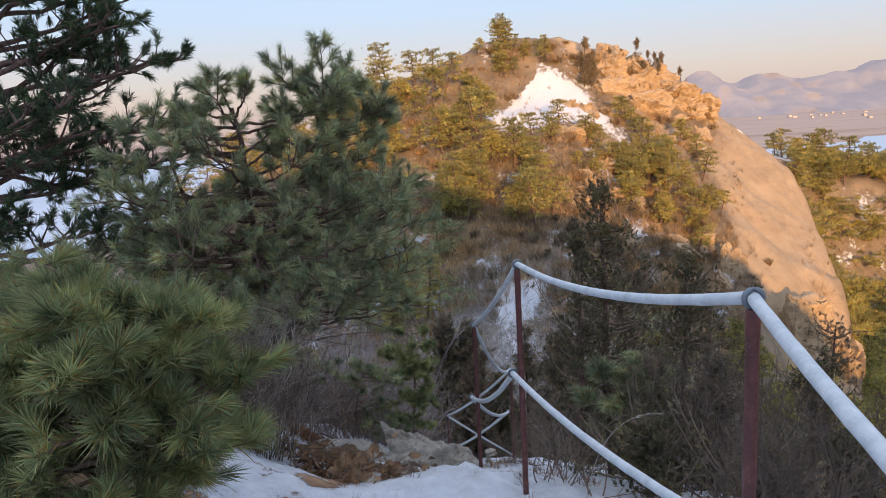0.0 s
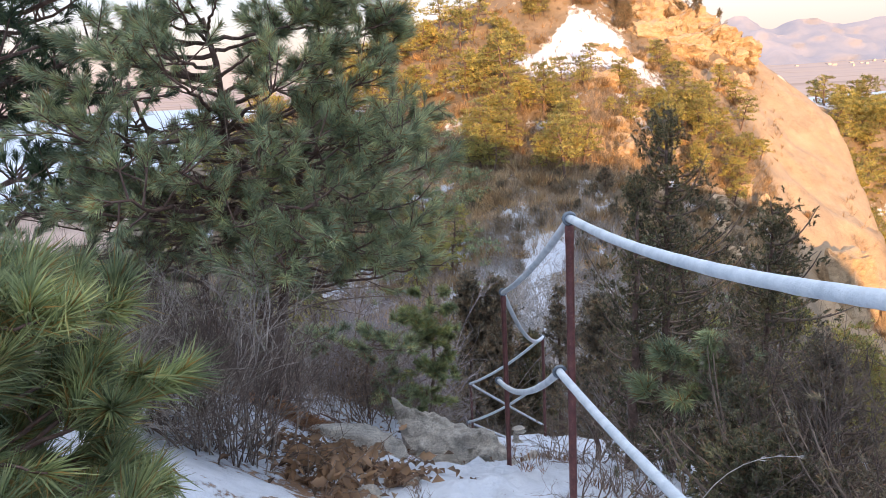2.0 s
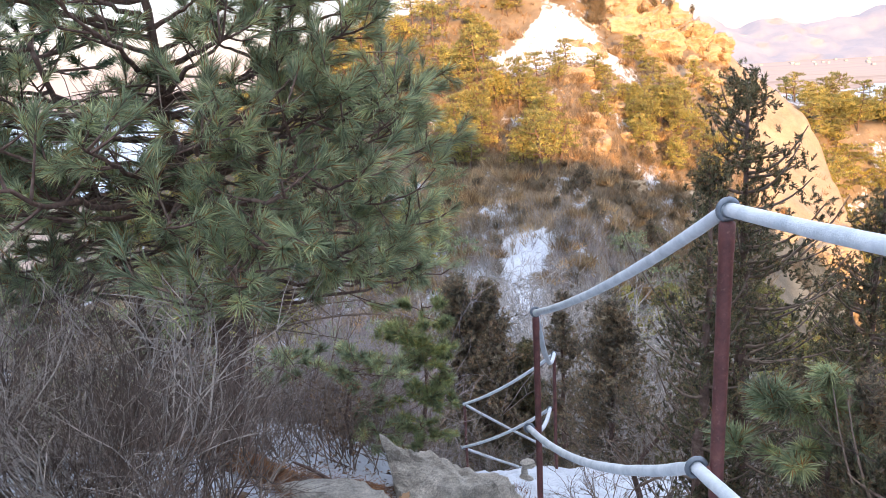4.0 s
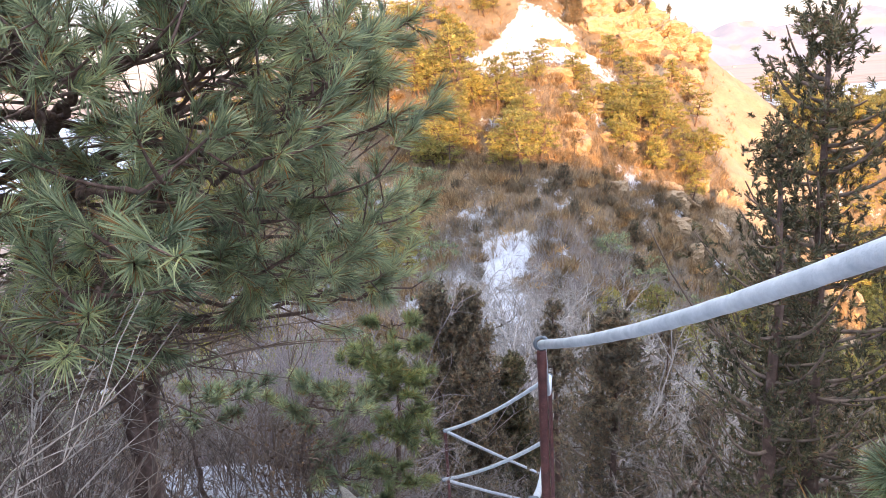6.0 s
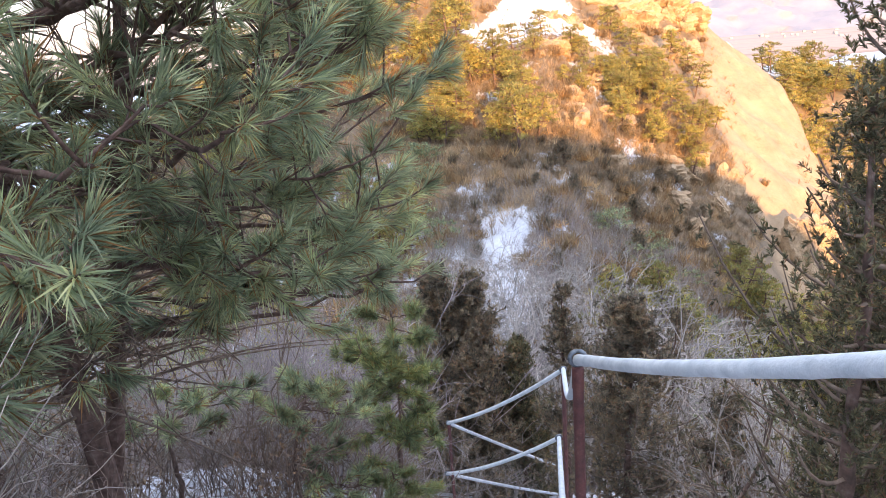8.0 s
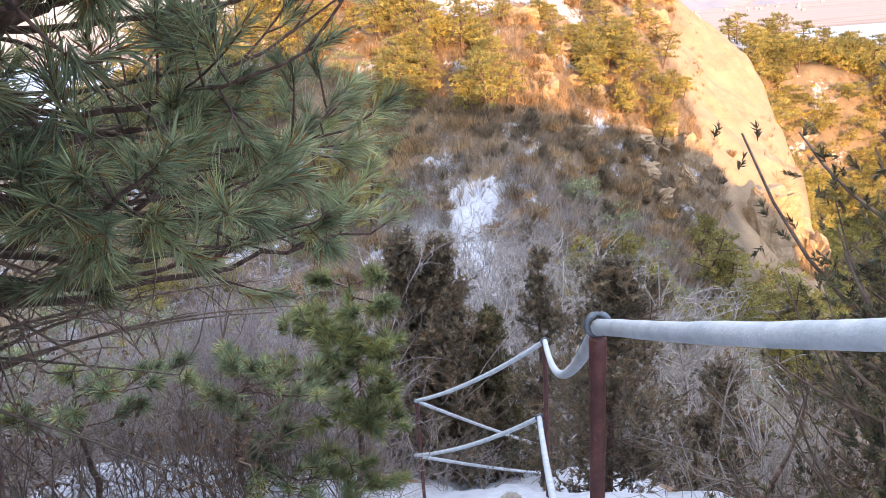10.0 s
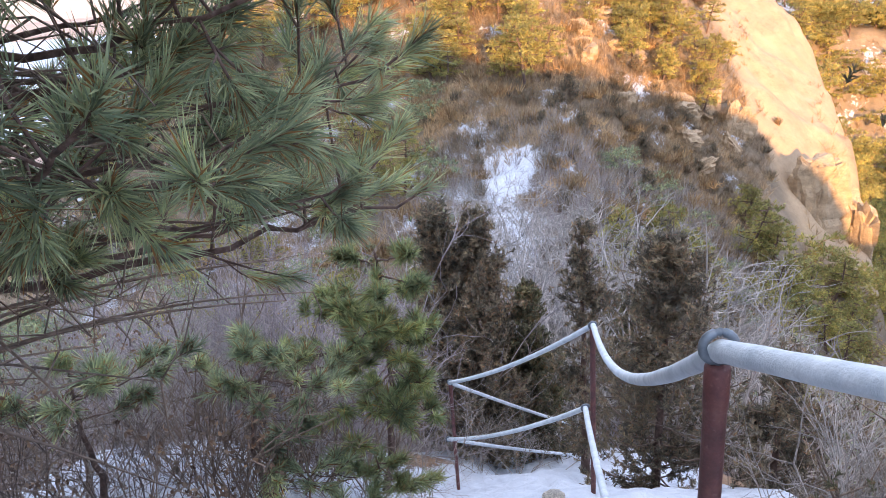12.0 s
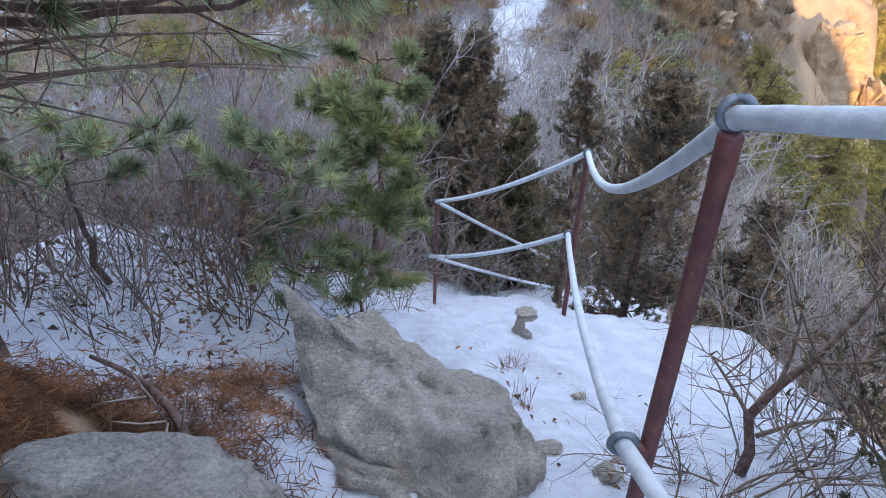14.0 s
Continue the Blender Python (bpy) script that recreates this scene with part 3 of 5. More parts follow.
rock("boulder", (-0.26, 7.0, -2.47), (0.52, 0.9, 0.8), 5, "grey banded granite boulder beside the snowy trail", turn=(-12, -10, 25), detail=6, rough=0.16, peak=0.0)
rock("boulder", (-0.36, 7.5, -2.46), (0.36, 0.55, 0.42), 12, "grey granite rock behind the trail boulder", turn=(-20, 0, 15), rough=0.2, peak=0.1)
rock("boulder", (0.28, 7.35, -2.72), (0.36, 0.42, 0.26), 8, "low grey granite rock at the trail's edge", turn=(-15, 0, -30))
rock("boulder", (-0.92, 6.2, -1.66), (0.46, 0.3, 0.3), 3, "flat lichen-grey rock with fallen needles on it", turn=(-10, 5, 10))
for k_, (dx_, dy_, s_) in enumerate([(0.0, 0.0, 0.1), (0.45, 6.6, 0.07), (0.58, 6.75, 0.06), (0.40, 6.25, 0.09), (0.32, 6.9, 0.08), (0.25, 6.1, 0.06), (-0.6, 4.6, 0.1), (-0.4, 5.0, 0.08), (0.62, 7.6, 0.06)]):
    if k_:
        rock("stone", (dx_, dy_, gz(dx_, dy_) + s_ * 0.2), (s_, s_ * 0.8, s_ * 0.55), 30 + k_, "small grey stone lying in the snow", detail=3, group="trail stones")

cz = gz(0.42, 8.45)
for k_, (w_, h_, z_, ox) in enumerate([(0.075, 0.05, 0.03, 0.02), (0.04, 0.055, 0.095, -0.005), (0.10, 0.026, 0.155, 0.02), (0.075, 0.022, 0.19, 0.03)]):
    rock("cairn_stone", (0.42 + ox, 8.45, cz + z_), (w_, w_ * 0.7, h_), 50 + k_, "flat grey stone stacked in a small cairn", detail=3, cuts=9, group="cairn stones")

# ---- trees ----


def pine_branch(wood, leaf, start, end, rng, lift=0.25, twigs=9, tuft=60, length=0.11, width=0.0022, radius=0.018, spread=0.42, needle_from=0.3):
    """One limb with its side twigs; needles sit at the twigs' outer ends."""
    start, end = np.asarray(start, float), np.asarray(end, float)
    span = np.linalg.norm(end - start)
    mid = (start + end) / 2 + [0, 0, -lift * span * 0.4] + rng.normal(0, 0.06 * span, 3)
    limb = bezier(start, mid, end, 14)
    limb[1:-1] += rng.normal(0, 0.008 * span, (12, 3))
    tube(wood, limb, np.linspace(radius, radius * 0.22, 14), 6)
    at, way = [limb[-1]], [limb[-1] - limb[-3] + [0, 0, 0.3 * span / 14]]
    for _ in range(twigs):
        t = rng.uniform(needle_from, 0.98)
        k = min(int(t * 13), 12)
        o = limb[k] + (limb[k + 1] - limb[k]) * (t * 13 - k)
        fwd = unit(limb[k + 1] - limb[k])
        d = unit(fwd * rng.uniform(0.3, 1.0) + unit(rng.normal(size=3) * [1, 1, 0.55]) * 0.9 + [0, 0, 0.25])
        ln = spread * rng.uniform(0.4, 1.0) * (1.15 - 0.5 * t) * min(1, span)
        tw = bezier(o, o + d * ln * 0.5, o + d * ln + [0, 0, 0.16 * ln], 6)
        tube(wood, tw, np.linspace(radius * 0.32, 0.0028, 6), 4, False)
        at += [tw[5], tw[4] + rng.normal(0, 0.012, 3)]
        way += [tw[5] - tw[3], tw[5] - tw[2] + rng.normal(0, 0.03, 3)]
        for _ in range(1):
            s = rng.integers(2, 5)
            d2 = unit(d + rng.normal(0, 0.7, 3) + [0, 0, 0.3])
            e = tw[s] + d2 * ln * rng.uniform(0.25, 0.5)
            tube(wood, [tw[s], (tw[s] + e) / 2 + [0, 0, -0.01], e], [0.0035, 0.003, 0.0022], 4, False)
            at.append(e)
            way.append(d2)
    tufts(leaf, at, way, tuft, length, width, 5, 50, 0.7, rng=rng)


def trunk_line(base, top, rng, bend=0.12, k=12):
    base, top = np.asarray(base, float), np.asarray(top, float)
    pts = bezier(base, (base + top) / 2 + rng.normal(0, bend, 3) * [1, 1, 0], top, k)
    pts[1:-1] += rng.normal(0, 0.012, (k - 2, 3))
    return pts


def pine(name, base, top, ends, seed, label, mat, radius=0.06, twigs=9, tuft=60, length=0.11, width=0.0022, spread=0.42, lift=0.25, group="", dead=0, needle_from=0.3):
    """A pine whose limbs reach the given ends; world places, under an empty at the foot."""
    rng = np.random.default_rng(seed)
    base = np.asarray(base, float)
    tree = thing(name, base, label, "tree", group)
    line = trunk_line(np.zeros(3) - [0, 0, 0.15], np.asarray(top) - base, rng)
    g = Geo()
    tube(g, line, np.linspace(radius, radius * 0.25, len(line)) * rng.uniform(0.92, 1.08, len(line)), 10)
    part("trunk", g, M_BARK, tree, smooth=True)
    h = line[-1][2]
    for e in ends:
        e = np.asarray(e, float) - base
        reach = np.hypot(*(e[:2] - line[-1][:2]))
        zst = np.clip(e[2] - reach * rng.uniform(0.05, 0.45), rng.uniform(0.3, 0.6) * h, 0.97 * h)
        s = np.array([np.interp(zst, line[:, 2], line[:, i]) for i in range(3)])
        wood, leaf = Geo(), Geo()
        rb = radius * (0.18 + 0.22 * min(1, reach / 1.6))
        pine_branch(wood, leaf, s, e, rng, lift, twigs, tuft, length, width, rb, spread, needle_from)
        br = part("branch", wood, M_BARK, tree)
        part("needles", leaf, mat, br)
    if dead:
        wood = Geo()
        for _ in range(dead):
            zst = rng.uniform(0.25, 0.8) * h
            s = np.array([np.interp(zst, line[:, 2], line[:, i]) for i in range(3)])
            d = unit(rng.normal(size=3) * [1, 1, 0.25])
            ln = rng.uniform(0.4, 1.1)
            p = bezier(s, s + d * ln * 0.5 + [0, 0, 0.08], s + d * ln + rng.normal(0, 0.1, 3), 8)
            tube(wood, p, np.linspace(0.008, 0.002, 8), 4)
            for _ in range(6):
                k = rng.integers(2, 8)
                e = p[k] + unit(rng.normal(size=3)) * rng.uniform(0.1, 0.3)
                tube(wood, [p[k], (p[k] + e) / 2 + rng.normal(0, 0.02, 3), e], [0.003, 0.0025, 0.0015], 3, False)
        tagged(part("dead_wood", wood, M_TWIGBROWN, tree, "thin bare dead twigs"), kind="stuff")
    return tree


def ball_ends(centre_, radii, count, seed, low=-1.0):
    rng = np.random.default_rng(seed)
    out = []
    while len(out) < count:
        d = unit(rng.normal(size=3))
        if d[2] < low:
            continue
        out.append(np.asarray(centre_) + d * np.asarray(radii) * rng.uniform(0.72, 1.0))
    return out


# big pine with two stems beside the trail
STEM_A, STEM_B = (-1.6, 6.73, gz(-1.6, 6.73)), (-1.85, 7.0, gz(-1.85, 7.0))
LOW_ENDS = [(-1.11, 5.40, 0.05), (-1.32, 5.50, -0.12), (-1.16, 5.80, -0.24), (-1.23, 5.40, 0.28), (-1.12, 5.60, 0.81), (-0.87, 5.70, 0.79)]
ENDS_A = [(-0.80, 5.08, 0.30), (-1.05, 5.18, 0.10), (-0.86, 5.45, 0.42), (-1.6, 5.2, 0.73), (-1.93, 4.9, 0.62), (-1.12, 4.98, 0.16), (-1.35, 5.3, 0.35), (-2.2, 5.3, 0.5)]
ENDS_A += LOW_ENDS
ENDS_A += [(-1.15, 6.5, 0.05), (-1.4, 6.9, 0.2), (-1.2, 7.2, -0.1), (-1.5, 7.3, 0.1), (-1.75, 7.1, -0.05), (-1.3, 7.0, 0.45)]
ENDS_C = [(-2.49, 5.80, 0.36), (-2.55, 5.60, 0.12), (-2.37, 6.00, -0.04)] + [(-1.75, 6.20, 0.76), (-1.71, 6.00, 0.45), (-1.67, 6.20, 0.11), (-1.83, 6.00, 0.19), (-1.63, 6.30, 0.95), (-1.58, 6.30, -0.16)] + ball_ends((-2.7, 6.0, 0.1), (0.65, 0.6, 0.55), 18, 6) + ball_ends((-2.3, 6.1, 1.0), (0.6, 0.6, 0.6), 8, 7)
ENDS_A += ball_ends((-1.75, 6.2, 0.85), (1.2, 0.95, 1.12), 40, 4, -0.45)
ENDS_B = [(-0.57, 5.6, 0.47), (-0.44, 6.68, 0.63), (-0.27, 6.5, 0.27), (-0.35, 6.95, -0.3), (-0.15, 7.1, -0.39), (-0.84, 6.1, 1.7), (-0.36, 6.34, 0.73), (-0.6, 6.35, 0.48), (-0.24, 7.2, 0.4), (-0.95, 6.5, 2.1), (-0.5, 6.6, 1.3), (-0.2, 6.9, 0.0), (-0.5, 6.9, -0.15), (-0.75, 6.3, -0.15), (-0.95, 6.6, -0.35), (-0.6, 7.3, -0.45), (-0.9, 7.5, -0.1), (-0.3, 7.4, -0.05), (-0.55, 6.6, 0.1), (-1.0, 6.1, 0.05), (-0.7, 7.0, 0.2), (-0.45, 7.6, -0.5), (-1.25, 6.5, 1.75), (-0.6, 6.5, 1.75), (-1.4, 6.3, 1.95), (-0.45, 6.7, 1.55), (-0.8, 6.2, 1.35)]
ENDS_B += [(-0.61, 5.80, 0.81), (-0.48, 6.00, 0.73), (-0.58, 6.00, 0.11), (-0.52, 6.30, -0.12)]
ENDS_B += ball_ends((-0.9, 6.7, 0.72), (0.85, 0.8, 1.3), 30, 9, -0.3)
pine("pine", STEM_A, (-1.75, 6.4, 1.6), ENDS_A, 1, "bushy green pine with a reddish-brown trunk", M_NEEDLE, 0.065, twigs=7, length=0.112, width=0.0034, tuft=60, dead=70, needle_from=0.5, spread=0.5, group="trailside pines")
pine("pine", STEM_B, (-0.95, 6.6, 1.7), ENDS_B, 2, "slender green pine leaning over the trail", M_NEEDLE, 0.05, twigs=7, length=0.112, width=0.0034, tuft=60, dead=60, needle_from=0.5, spread=0.5, group="trailside pines")

pine("pine", (-1.93, 6.6, gz(-1.93, 6.6)), (-2.3, 6.3, 1.2), ENDS_C, 21, "green pine with a thin grey-brown stem", M_NEEDLE, 0.045, twigs=7, length=0.112, width=0.0034, tuft=60, dead=70, needle_from=0.5, group="trailside pines")

# pine reaching in from the slope, with flat open branches and shade-dark needle colour
ENDS_L = []
rng_ = np.random.default_rng(31)
for z_ in np.linspace(0.5, 4.4, 16):
    for _ in range(3):
        ENDS_L.append((-4.9 + rng_.uniform(1.2, 2.75) * (1 - 0.07 * abs(z_ - 2.2)), 7.2 + rng_.uniform(-1.4, 1.2), z_ + rng_.uniform(-0.2, 0.2)))
pine("pine", (-5.1, 7.4, gz(-5.1, 7.4)), (-4.9, 7.2, 4.5), ENDS_L, 3, "open pine with flat horizontal branches, shade painted into its needles", M_DARK, 0.1, twigs=14, tuft=56, length=0.11, width=0.0055, spread=0.55, lift=0.1, group="trailside pines", dead=8, needle_from=0.5)

# young pine bush at the start
BUSH = ball_ends((-1.38, 2.7, 0.36), (0.7, 0.68, 0.58), 100, 14, -0.7)
BUSH += ball_ends((-2.0, 3.3, 0.45), (0.5, 0.5, 0.5), 24, 15, -0.4)
pine("young_pine", (-1.3, 2.75, gz(-1.3, 2.75)), (-1.2, 2.65, 0.7), BUSH, 5, "dense bright-green young pine beside the trail", M_BRIGHT, 0.04, twigs=4, tuft=74, length=0.125, width=0.0038, spread=0.28, lift=-0.1, group="trailside pines")

# small pine lower down, and pine scrub beside it
pine("small_pine", (-0.6, 8.85, gz(-0.6, 8.85)), (-0.45, 8.6, -1.15), ball_ends((-0.46, 8.45, -1.22), (0.32, 0.35, 0.3), 11, 17) + ball_ends((-0.7, 8.4, -1.55), (0.45, 0.35, 0.2), 9, 16) + ball_ends((-0.32, 8.4, -1.8), (0.26, 0.3, 0.34), 11, 13) + ball_ends((-0.6, 8.35, -2.05), (0.35, 0.3, 0.2), 5, 27), 6, "small bright-tipped pine beside the trail", M_BRIGHT, 0.028, twigs=6, tuft=40, length=0.095, width=0.0045, spread=0.24, needle_from=0.5)
pine("small_pine", (-1.1, 8.3, gz(-1.1, 8.3)), (-1.0, 8.2, -1.5), ball_ends((-1.05, 8.0, -1.5), (0.55, 0.4, 0.22), 12, 18) + ball_ends((-0.75, 7.9, -1.95), (0.4, 0.3, 0.2), 6, 20), 8, "low pine scrub among bare shrubs", M_NEEDLE, 0.022, twigs=5, tuft=34, length=0.10, width=0.0042, spread=0.26, needle_from=0.5)
pine("small_pine", (-1.75, 7.9, gz(-1.75, 7.9)), (-1.7, 7.7, -1.2), ball_ends((-1.6, 7.6, -1.3), (0.6, 0.4, 0.25), 9, 28), 9, "low pine scrub among bare shrubs", M_NEEDLE, 0.022, twigs=5, tuft=30, length=0.10, width=0.0042, spread=0.26, needle_from=0.5)
pine("small_pine", (-0.55, 7.95, gz(-0.55, 7.95)), (-0.5, 7.9, -1.95), ball_ends((-0.42, 7.9, -2.05), (0.28, 0.25, 0.16), 8, 19, -0.3), 11, "tiny pine seedling by the boulder", M_BRIGHT, 0.015, twigs=4, tuft=45, length=0.08, spread=0.15)
pine("small_pine", (1.5, 5.35, gz(1.5, 5.35)), (1.5, 5.3, -0.6), ball_ends((1.35, 5.25, -0.75), (0.4, 0.35, 0.35), 14, 23, -0.3), 12, "young pine tufts below the rope", M_NEEDLE, 0.02, twigs=5, tuft=55, length=0.11, width=0.004, spread=0.22)


def juniper(name, base, height, radius, seed, label, mat, sprays=900, needles=26, size=0.06, group="", width=0.006, pointed=1.0):
    """An upright conifer: many ascending twigs thick with fine scaly sprays."""
    rng = np.random.default_rng(seed)
    tree = thing(name, base, label, "tree", group)
    line = trunk_line(np.array([0, 0, -0.15]), np.array([rng.normal(0, 0.05), rng.normal(0, 0.05), height * 0.96]), rng, 0.05)
    g = Geo()
    tube(g, line, np.linspace(0.018 + 0.012 * height, 0.006, len(line)), 8)
    part("trunk", g, M_BARK, tree)
    g = Geo()
    at, way = [], []
    limbs = max(18, sprays // 16)
    lobes = rng.uniform(0.55, 1.35, 7)
    for _ in range(limbs):
        u = rng.uniform(0.03, 0.98)
        o = np.array([np.interp(u * height, line[:, 2], line[:, i]) for i in range(3)])
        ang = rng.uniform(0, 2 * np.pi)
        lobe = lobes[int(ang * 7 / 2 / np.pi) % 7]
        ln = radius * (1.12 * (1 - u * pointed) ** 0.8 + 0.05) * rng.uniform(0.5, 1.2) * (0.75 + 0.25 * min(1, u * 4)) * lobe
        out = np.array([math.cos(ang), math.sin(ang), 0])
        end = o + out * ln + [0, 0, ln * rng.uniform(0.2, 0.9) * lobe]
        p = bezier(o, o + out * ln * 0.6, end, 7)
        tube(g, p, np.linspace(0.010, 0.003, 7), 4, False)
        for _ in range(sprays // limbs):
            t = rng.uniform(0.25, 1.0)
            c = np.array([np.interp(t, np.linspace(0, 1, 7), p[:, i]) for i in range(3)])
            at.append(c + rng.normal(0, 0.05 * radius + 0.02, 3))
            way.append(out * 0.5 + [0, 0, 0.8] + rng.normal(0, 0.5, 3))
    tagged(part("limb_work", g, M_TWIGBROWN, tree), kind="stuff")
    leaf = Geo()
    tufts(leaf, at, way, needles, size, width, 5, 60, 1.6, rng)
    part("crown", leaf, mat, tree)
    return tree


for x_, y_, top_, r_, sd_, mat_, n_sp in [
    (1.42, 6.1, 0.86, 0.58, 41, M_JUNIPER, 2100), (2.05, 6.1, 0.2, 0.65, 42, M_JUNIPER, 2000), (1.10, 6.0, 0.45, 0.34, 50, M_JUNIPER, 1100), (1.75, 6.9, -0.1, 0.5, 43, M_REDJUN, 900),
    (1.55, 9.9, -1.7, 0.75, 44, M_REDJUN, 2200), (1.15, 4.0, -0.4, 0.4, 33, M_JUNIPER, 900), (1.6, 3.6, -0.35, 0.45, 34, M_REDJUN, 900), (2.05, 3.4, -0.3, 0.42, 35, M_JUNIPER, 900), (1.55, 5.1, -0.4, 0.36, 36, M_REDJUN, 900), (2.3, 9.4, -2.4, 0.6, 45, M_REDJUN, 800), (1.25, 11.0, -1.9, 0.5, 46, M_REDJUN, 900),
    (2.9, 7.6, -0.6, 0.7, 47, M_JUNIPER, 900), (3.6, 9.5, -2.4, 0.8, 48, M_REDJUN, 800), (1.8, 4.7, -0.3, 0.4, 49, M_REDJUN, 1300), (2.7, 5.0, -0.35, 0.6, 40, M_JUNIPER, 1200), (1.3, 4.6, -0.45, 0.4, 38, M_JUNIPER, 700), (3.4, 6.2, -0.5, 0.8, 37, M_REDJUN, 900),
    (-0.05, 13.3, -2.35, 0.95, 51, M_REDJUN, 2600), (0.42, 13.2, -2.4, 0.8, 52, M_REDJUN, 2600), (1.02, 13.3, -3.5, 0.75, 53, M_JUNIPER, 1800), (0.3, 12.7, -3.4, 0.8, 56, M_REDJUN, 1800), (2.9, 15.0, -4.6, 1.1, 54, M_JUNIPER, 1200),
    (4.2, 16.0, -4.3, 1.1, 55, M_REDJUN, 900)]:
    b_ = gz(x_, y_)
    juniper("juniper", (x_, y_, b_), top_ - b_, r_, sd_, "dark bronze-green upright juniper with a pointed top", mat_, n_sp, 32, 0.027 if y_ < 8 else 0.055 if y_ < 12 else 0.075, "junipers", 0.0042 if y_ < 8 else 0.006 if y_ < 12 else 0.009)


def bare_stems(height, stems, seed, spread=0.35, twig=3, r0=0.006, levels=3, thin=0.55, fork=0.55, crook=0.22):
    """A leafless shrub, stem by stem: each forks into finer and finer twigs."""
    rng = np.random.default_rng(seed)
    out = []

    def grow(g, o, d, ln, r, depth):
        k = 4 if depth > 1 or crook > 0.5 else 2
        bend = rng.normal(0, crook, 3)
        p = [o]
        for i in range(k):
            d = unit(d + bend * 0.25 + rng.normal(0, 0.14, 3) + [0, 0, 0.05])
            p.append(p[-1] + d * ln / k)
        tube(g, p, np.linspace(r, r * 0.55, k + 1), 3, False)
        if depth > 0:
            for _ in range(rng.integers(twig, twig + 2)):
                i = rng.integers(max(1, k // 2), k + 1)
                grow(g, p[i], unit(d + rng.normal(0, fork, 3) + [0, 0, 0.15]), ln * rng.uniform(0.4, 0.75), r * thin, depth - 1)

    for _ in range(stems):
        g = Geo()
        a = rng.uniform(0, 2 * np.pi)
        d = unit(np.array([math.cos(a) * spread, math.sin(a) * spread, 1]) + rng.normal(0, 0.1, 3))
        o = np.array([math.cos(a), math.sin(a), 0]) * rng.uniform(0, 0.12) - [0, 0, 0.05]
        grow(g, o, d, height * rng.uniform(0.45, 0.65), r0 * rng.uniform(0.7, 1.2), levels)
        out.append(g)
    return out


SHRUBS, WHOLE = {}, {}
for key_, mat_, seed_, st, sp, r_ in [("grey", M_TWIG, 61, 9, 0.3, 0.0055), ("brown", M_TWIGBROWN, 62, 7, 0.45, 0.008), ("pale", M_TWIGPALE, 63, 7, 0.55, 0.008), ("mauve", M_TWIGMAUVE, 64, 10, 0.4, 0.0075), ("brown2", M_TWIGBROWN, 65, 5, 0.6, 0.0095), ("grey2", M_TWIG, 66, 6, 0.5, 0.0085), ("dark", M_TWIGDARK, 67, 9, 0.45, 0.006), ("thicket", M_TWIGBROWN, 68, 4, 0.75, 0.010)]:
    stems_ = bare_stems(1.0, st, seed_, sp, 3, r_)
    SHRUBS[key_] = [g.mesh("stem", mat_) for g in stems_]
    all_ = Geo()
    for g in bare_stems(1.0, st, seed_, sp, 3, r_ * 1.2, 2):
        all_.add(np.concatenate(g.v), np.concatenate(g.f))
    WHOLE[key_] = all_.mesh("bare_shrub", mat_)
for key_, mat_, seed_, r_ in (("tree", M_TWIGPALE, 69, 0.0075), ("tree2", M_TWIGPALE, 70, 0.0075), ("mauve_tree", M_TWIGMAUVE, 73, 0.0055)):
    SHRUBS[key_] = [g.mesh("stem", mat_) for g in bare_stems(1.0, 4, seed_, 0.6, 3, r_, 3, 0.64, 0.75, 0.9)]
SHRUB_LABEL = {"tree": "pale-barked leafless tree in the gully", "tree2": "pale spreading leafless tree in the gully", "mauve_tree": "mauve-grey leafless tree with spreading twigs", "grey": "leafless shrub of upright grey twigs", "brown": "leafless brown twiggy shrub", "pale": "leafless pale straw-coloured shrub", "mauve": "leafless shrub with fine mauve-grey twigs", "brown2": "open leafless brown shrub", "grey2": "open leafless grey shrub", "dark": "dark leafless twiggy shrub on the slope", "thicket": "sprawling brown leafless shrub over snow"}


def shrub(kind, x, y, size, turn=None, sink=0.0):
    """Near shrubs are made of their stems; far ones are one mesh."""
    m = pose(x, y, gz(x, y) - sink, RNG.normal(0, 6), RNG.normal(0, 6), turn if turn is not None else RNG.uniform(0, 360)) @ Matrix.Scale(size, 4)
    ob = new("bare_tree" if "tree" in kind else "bare_shrub", None if y < 12 or "tree" in kind else WHOLE[kind])
    ob.matrix_basis = m
    if y < 12 or "tree" in kind:
        ob.empty_display_size = 0.1
        for me in SHRUBS[kind]:
            part("stem", me, None, ob)
    return tagged(ob, SHRUB_LABEL[kind], *(("tree", "bare trees") if "tree" in kind else ("shrub", "bare shrubs")))


rng_ = np.random.default_rng(77)
# under the pines on the trail's left side
for _ in range(15):
    shrub(rng_.choice(["grey2", "dark", "brown2", "dark"]), rng_.uniform(-2.1, -1.25), rng_.uniform(4.65, 5.4), rng_.uniform(0.85, 1.15))
for _ in range(4):
    shrub(rng_.choice(["grey2", "brown2", "brown"]), rng_.uniform(-2.8, -2.0), rng_.uniform(6.3, 7.2), rng_.uniform(0.7, 1.1))
for _ in range(9):
    shrub(rng_.choice(["brown", "brown2", "grey2", "brown2"]), rng_.uniform(-2.5, -0.9), rng_.uniform(7.6, 8.9), rng_.uniform(0.55, 0.95))
for _ in range(3):
    shrub(rng_.choice(["brown2", "brown2", "grey2"]), rng_.uniform(-2.0, -1.3), rng_.uniform(6.85, 7.6), rng_.uniform(0.45, 0.7))
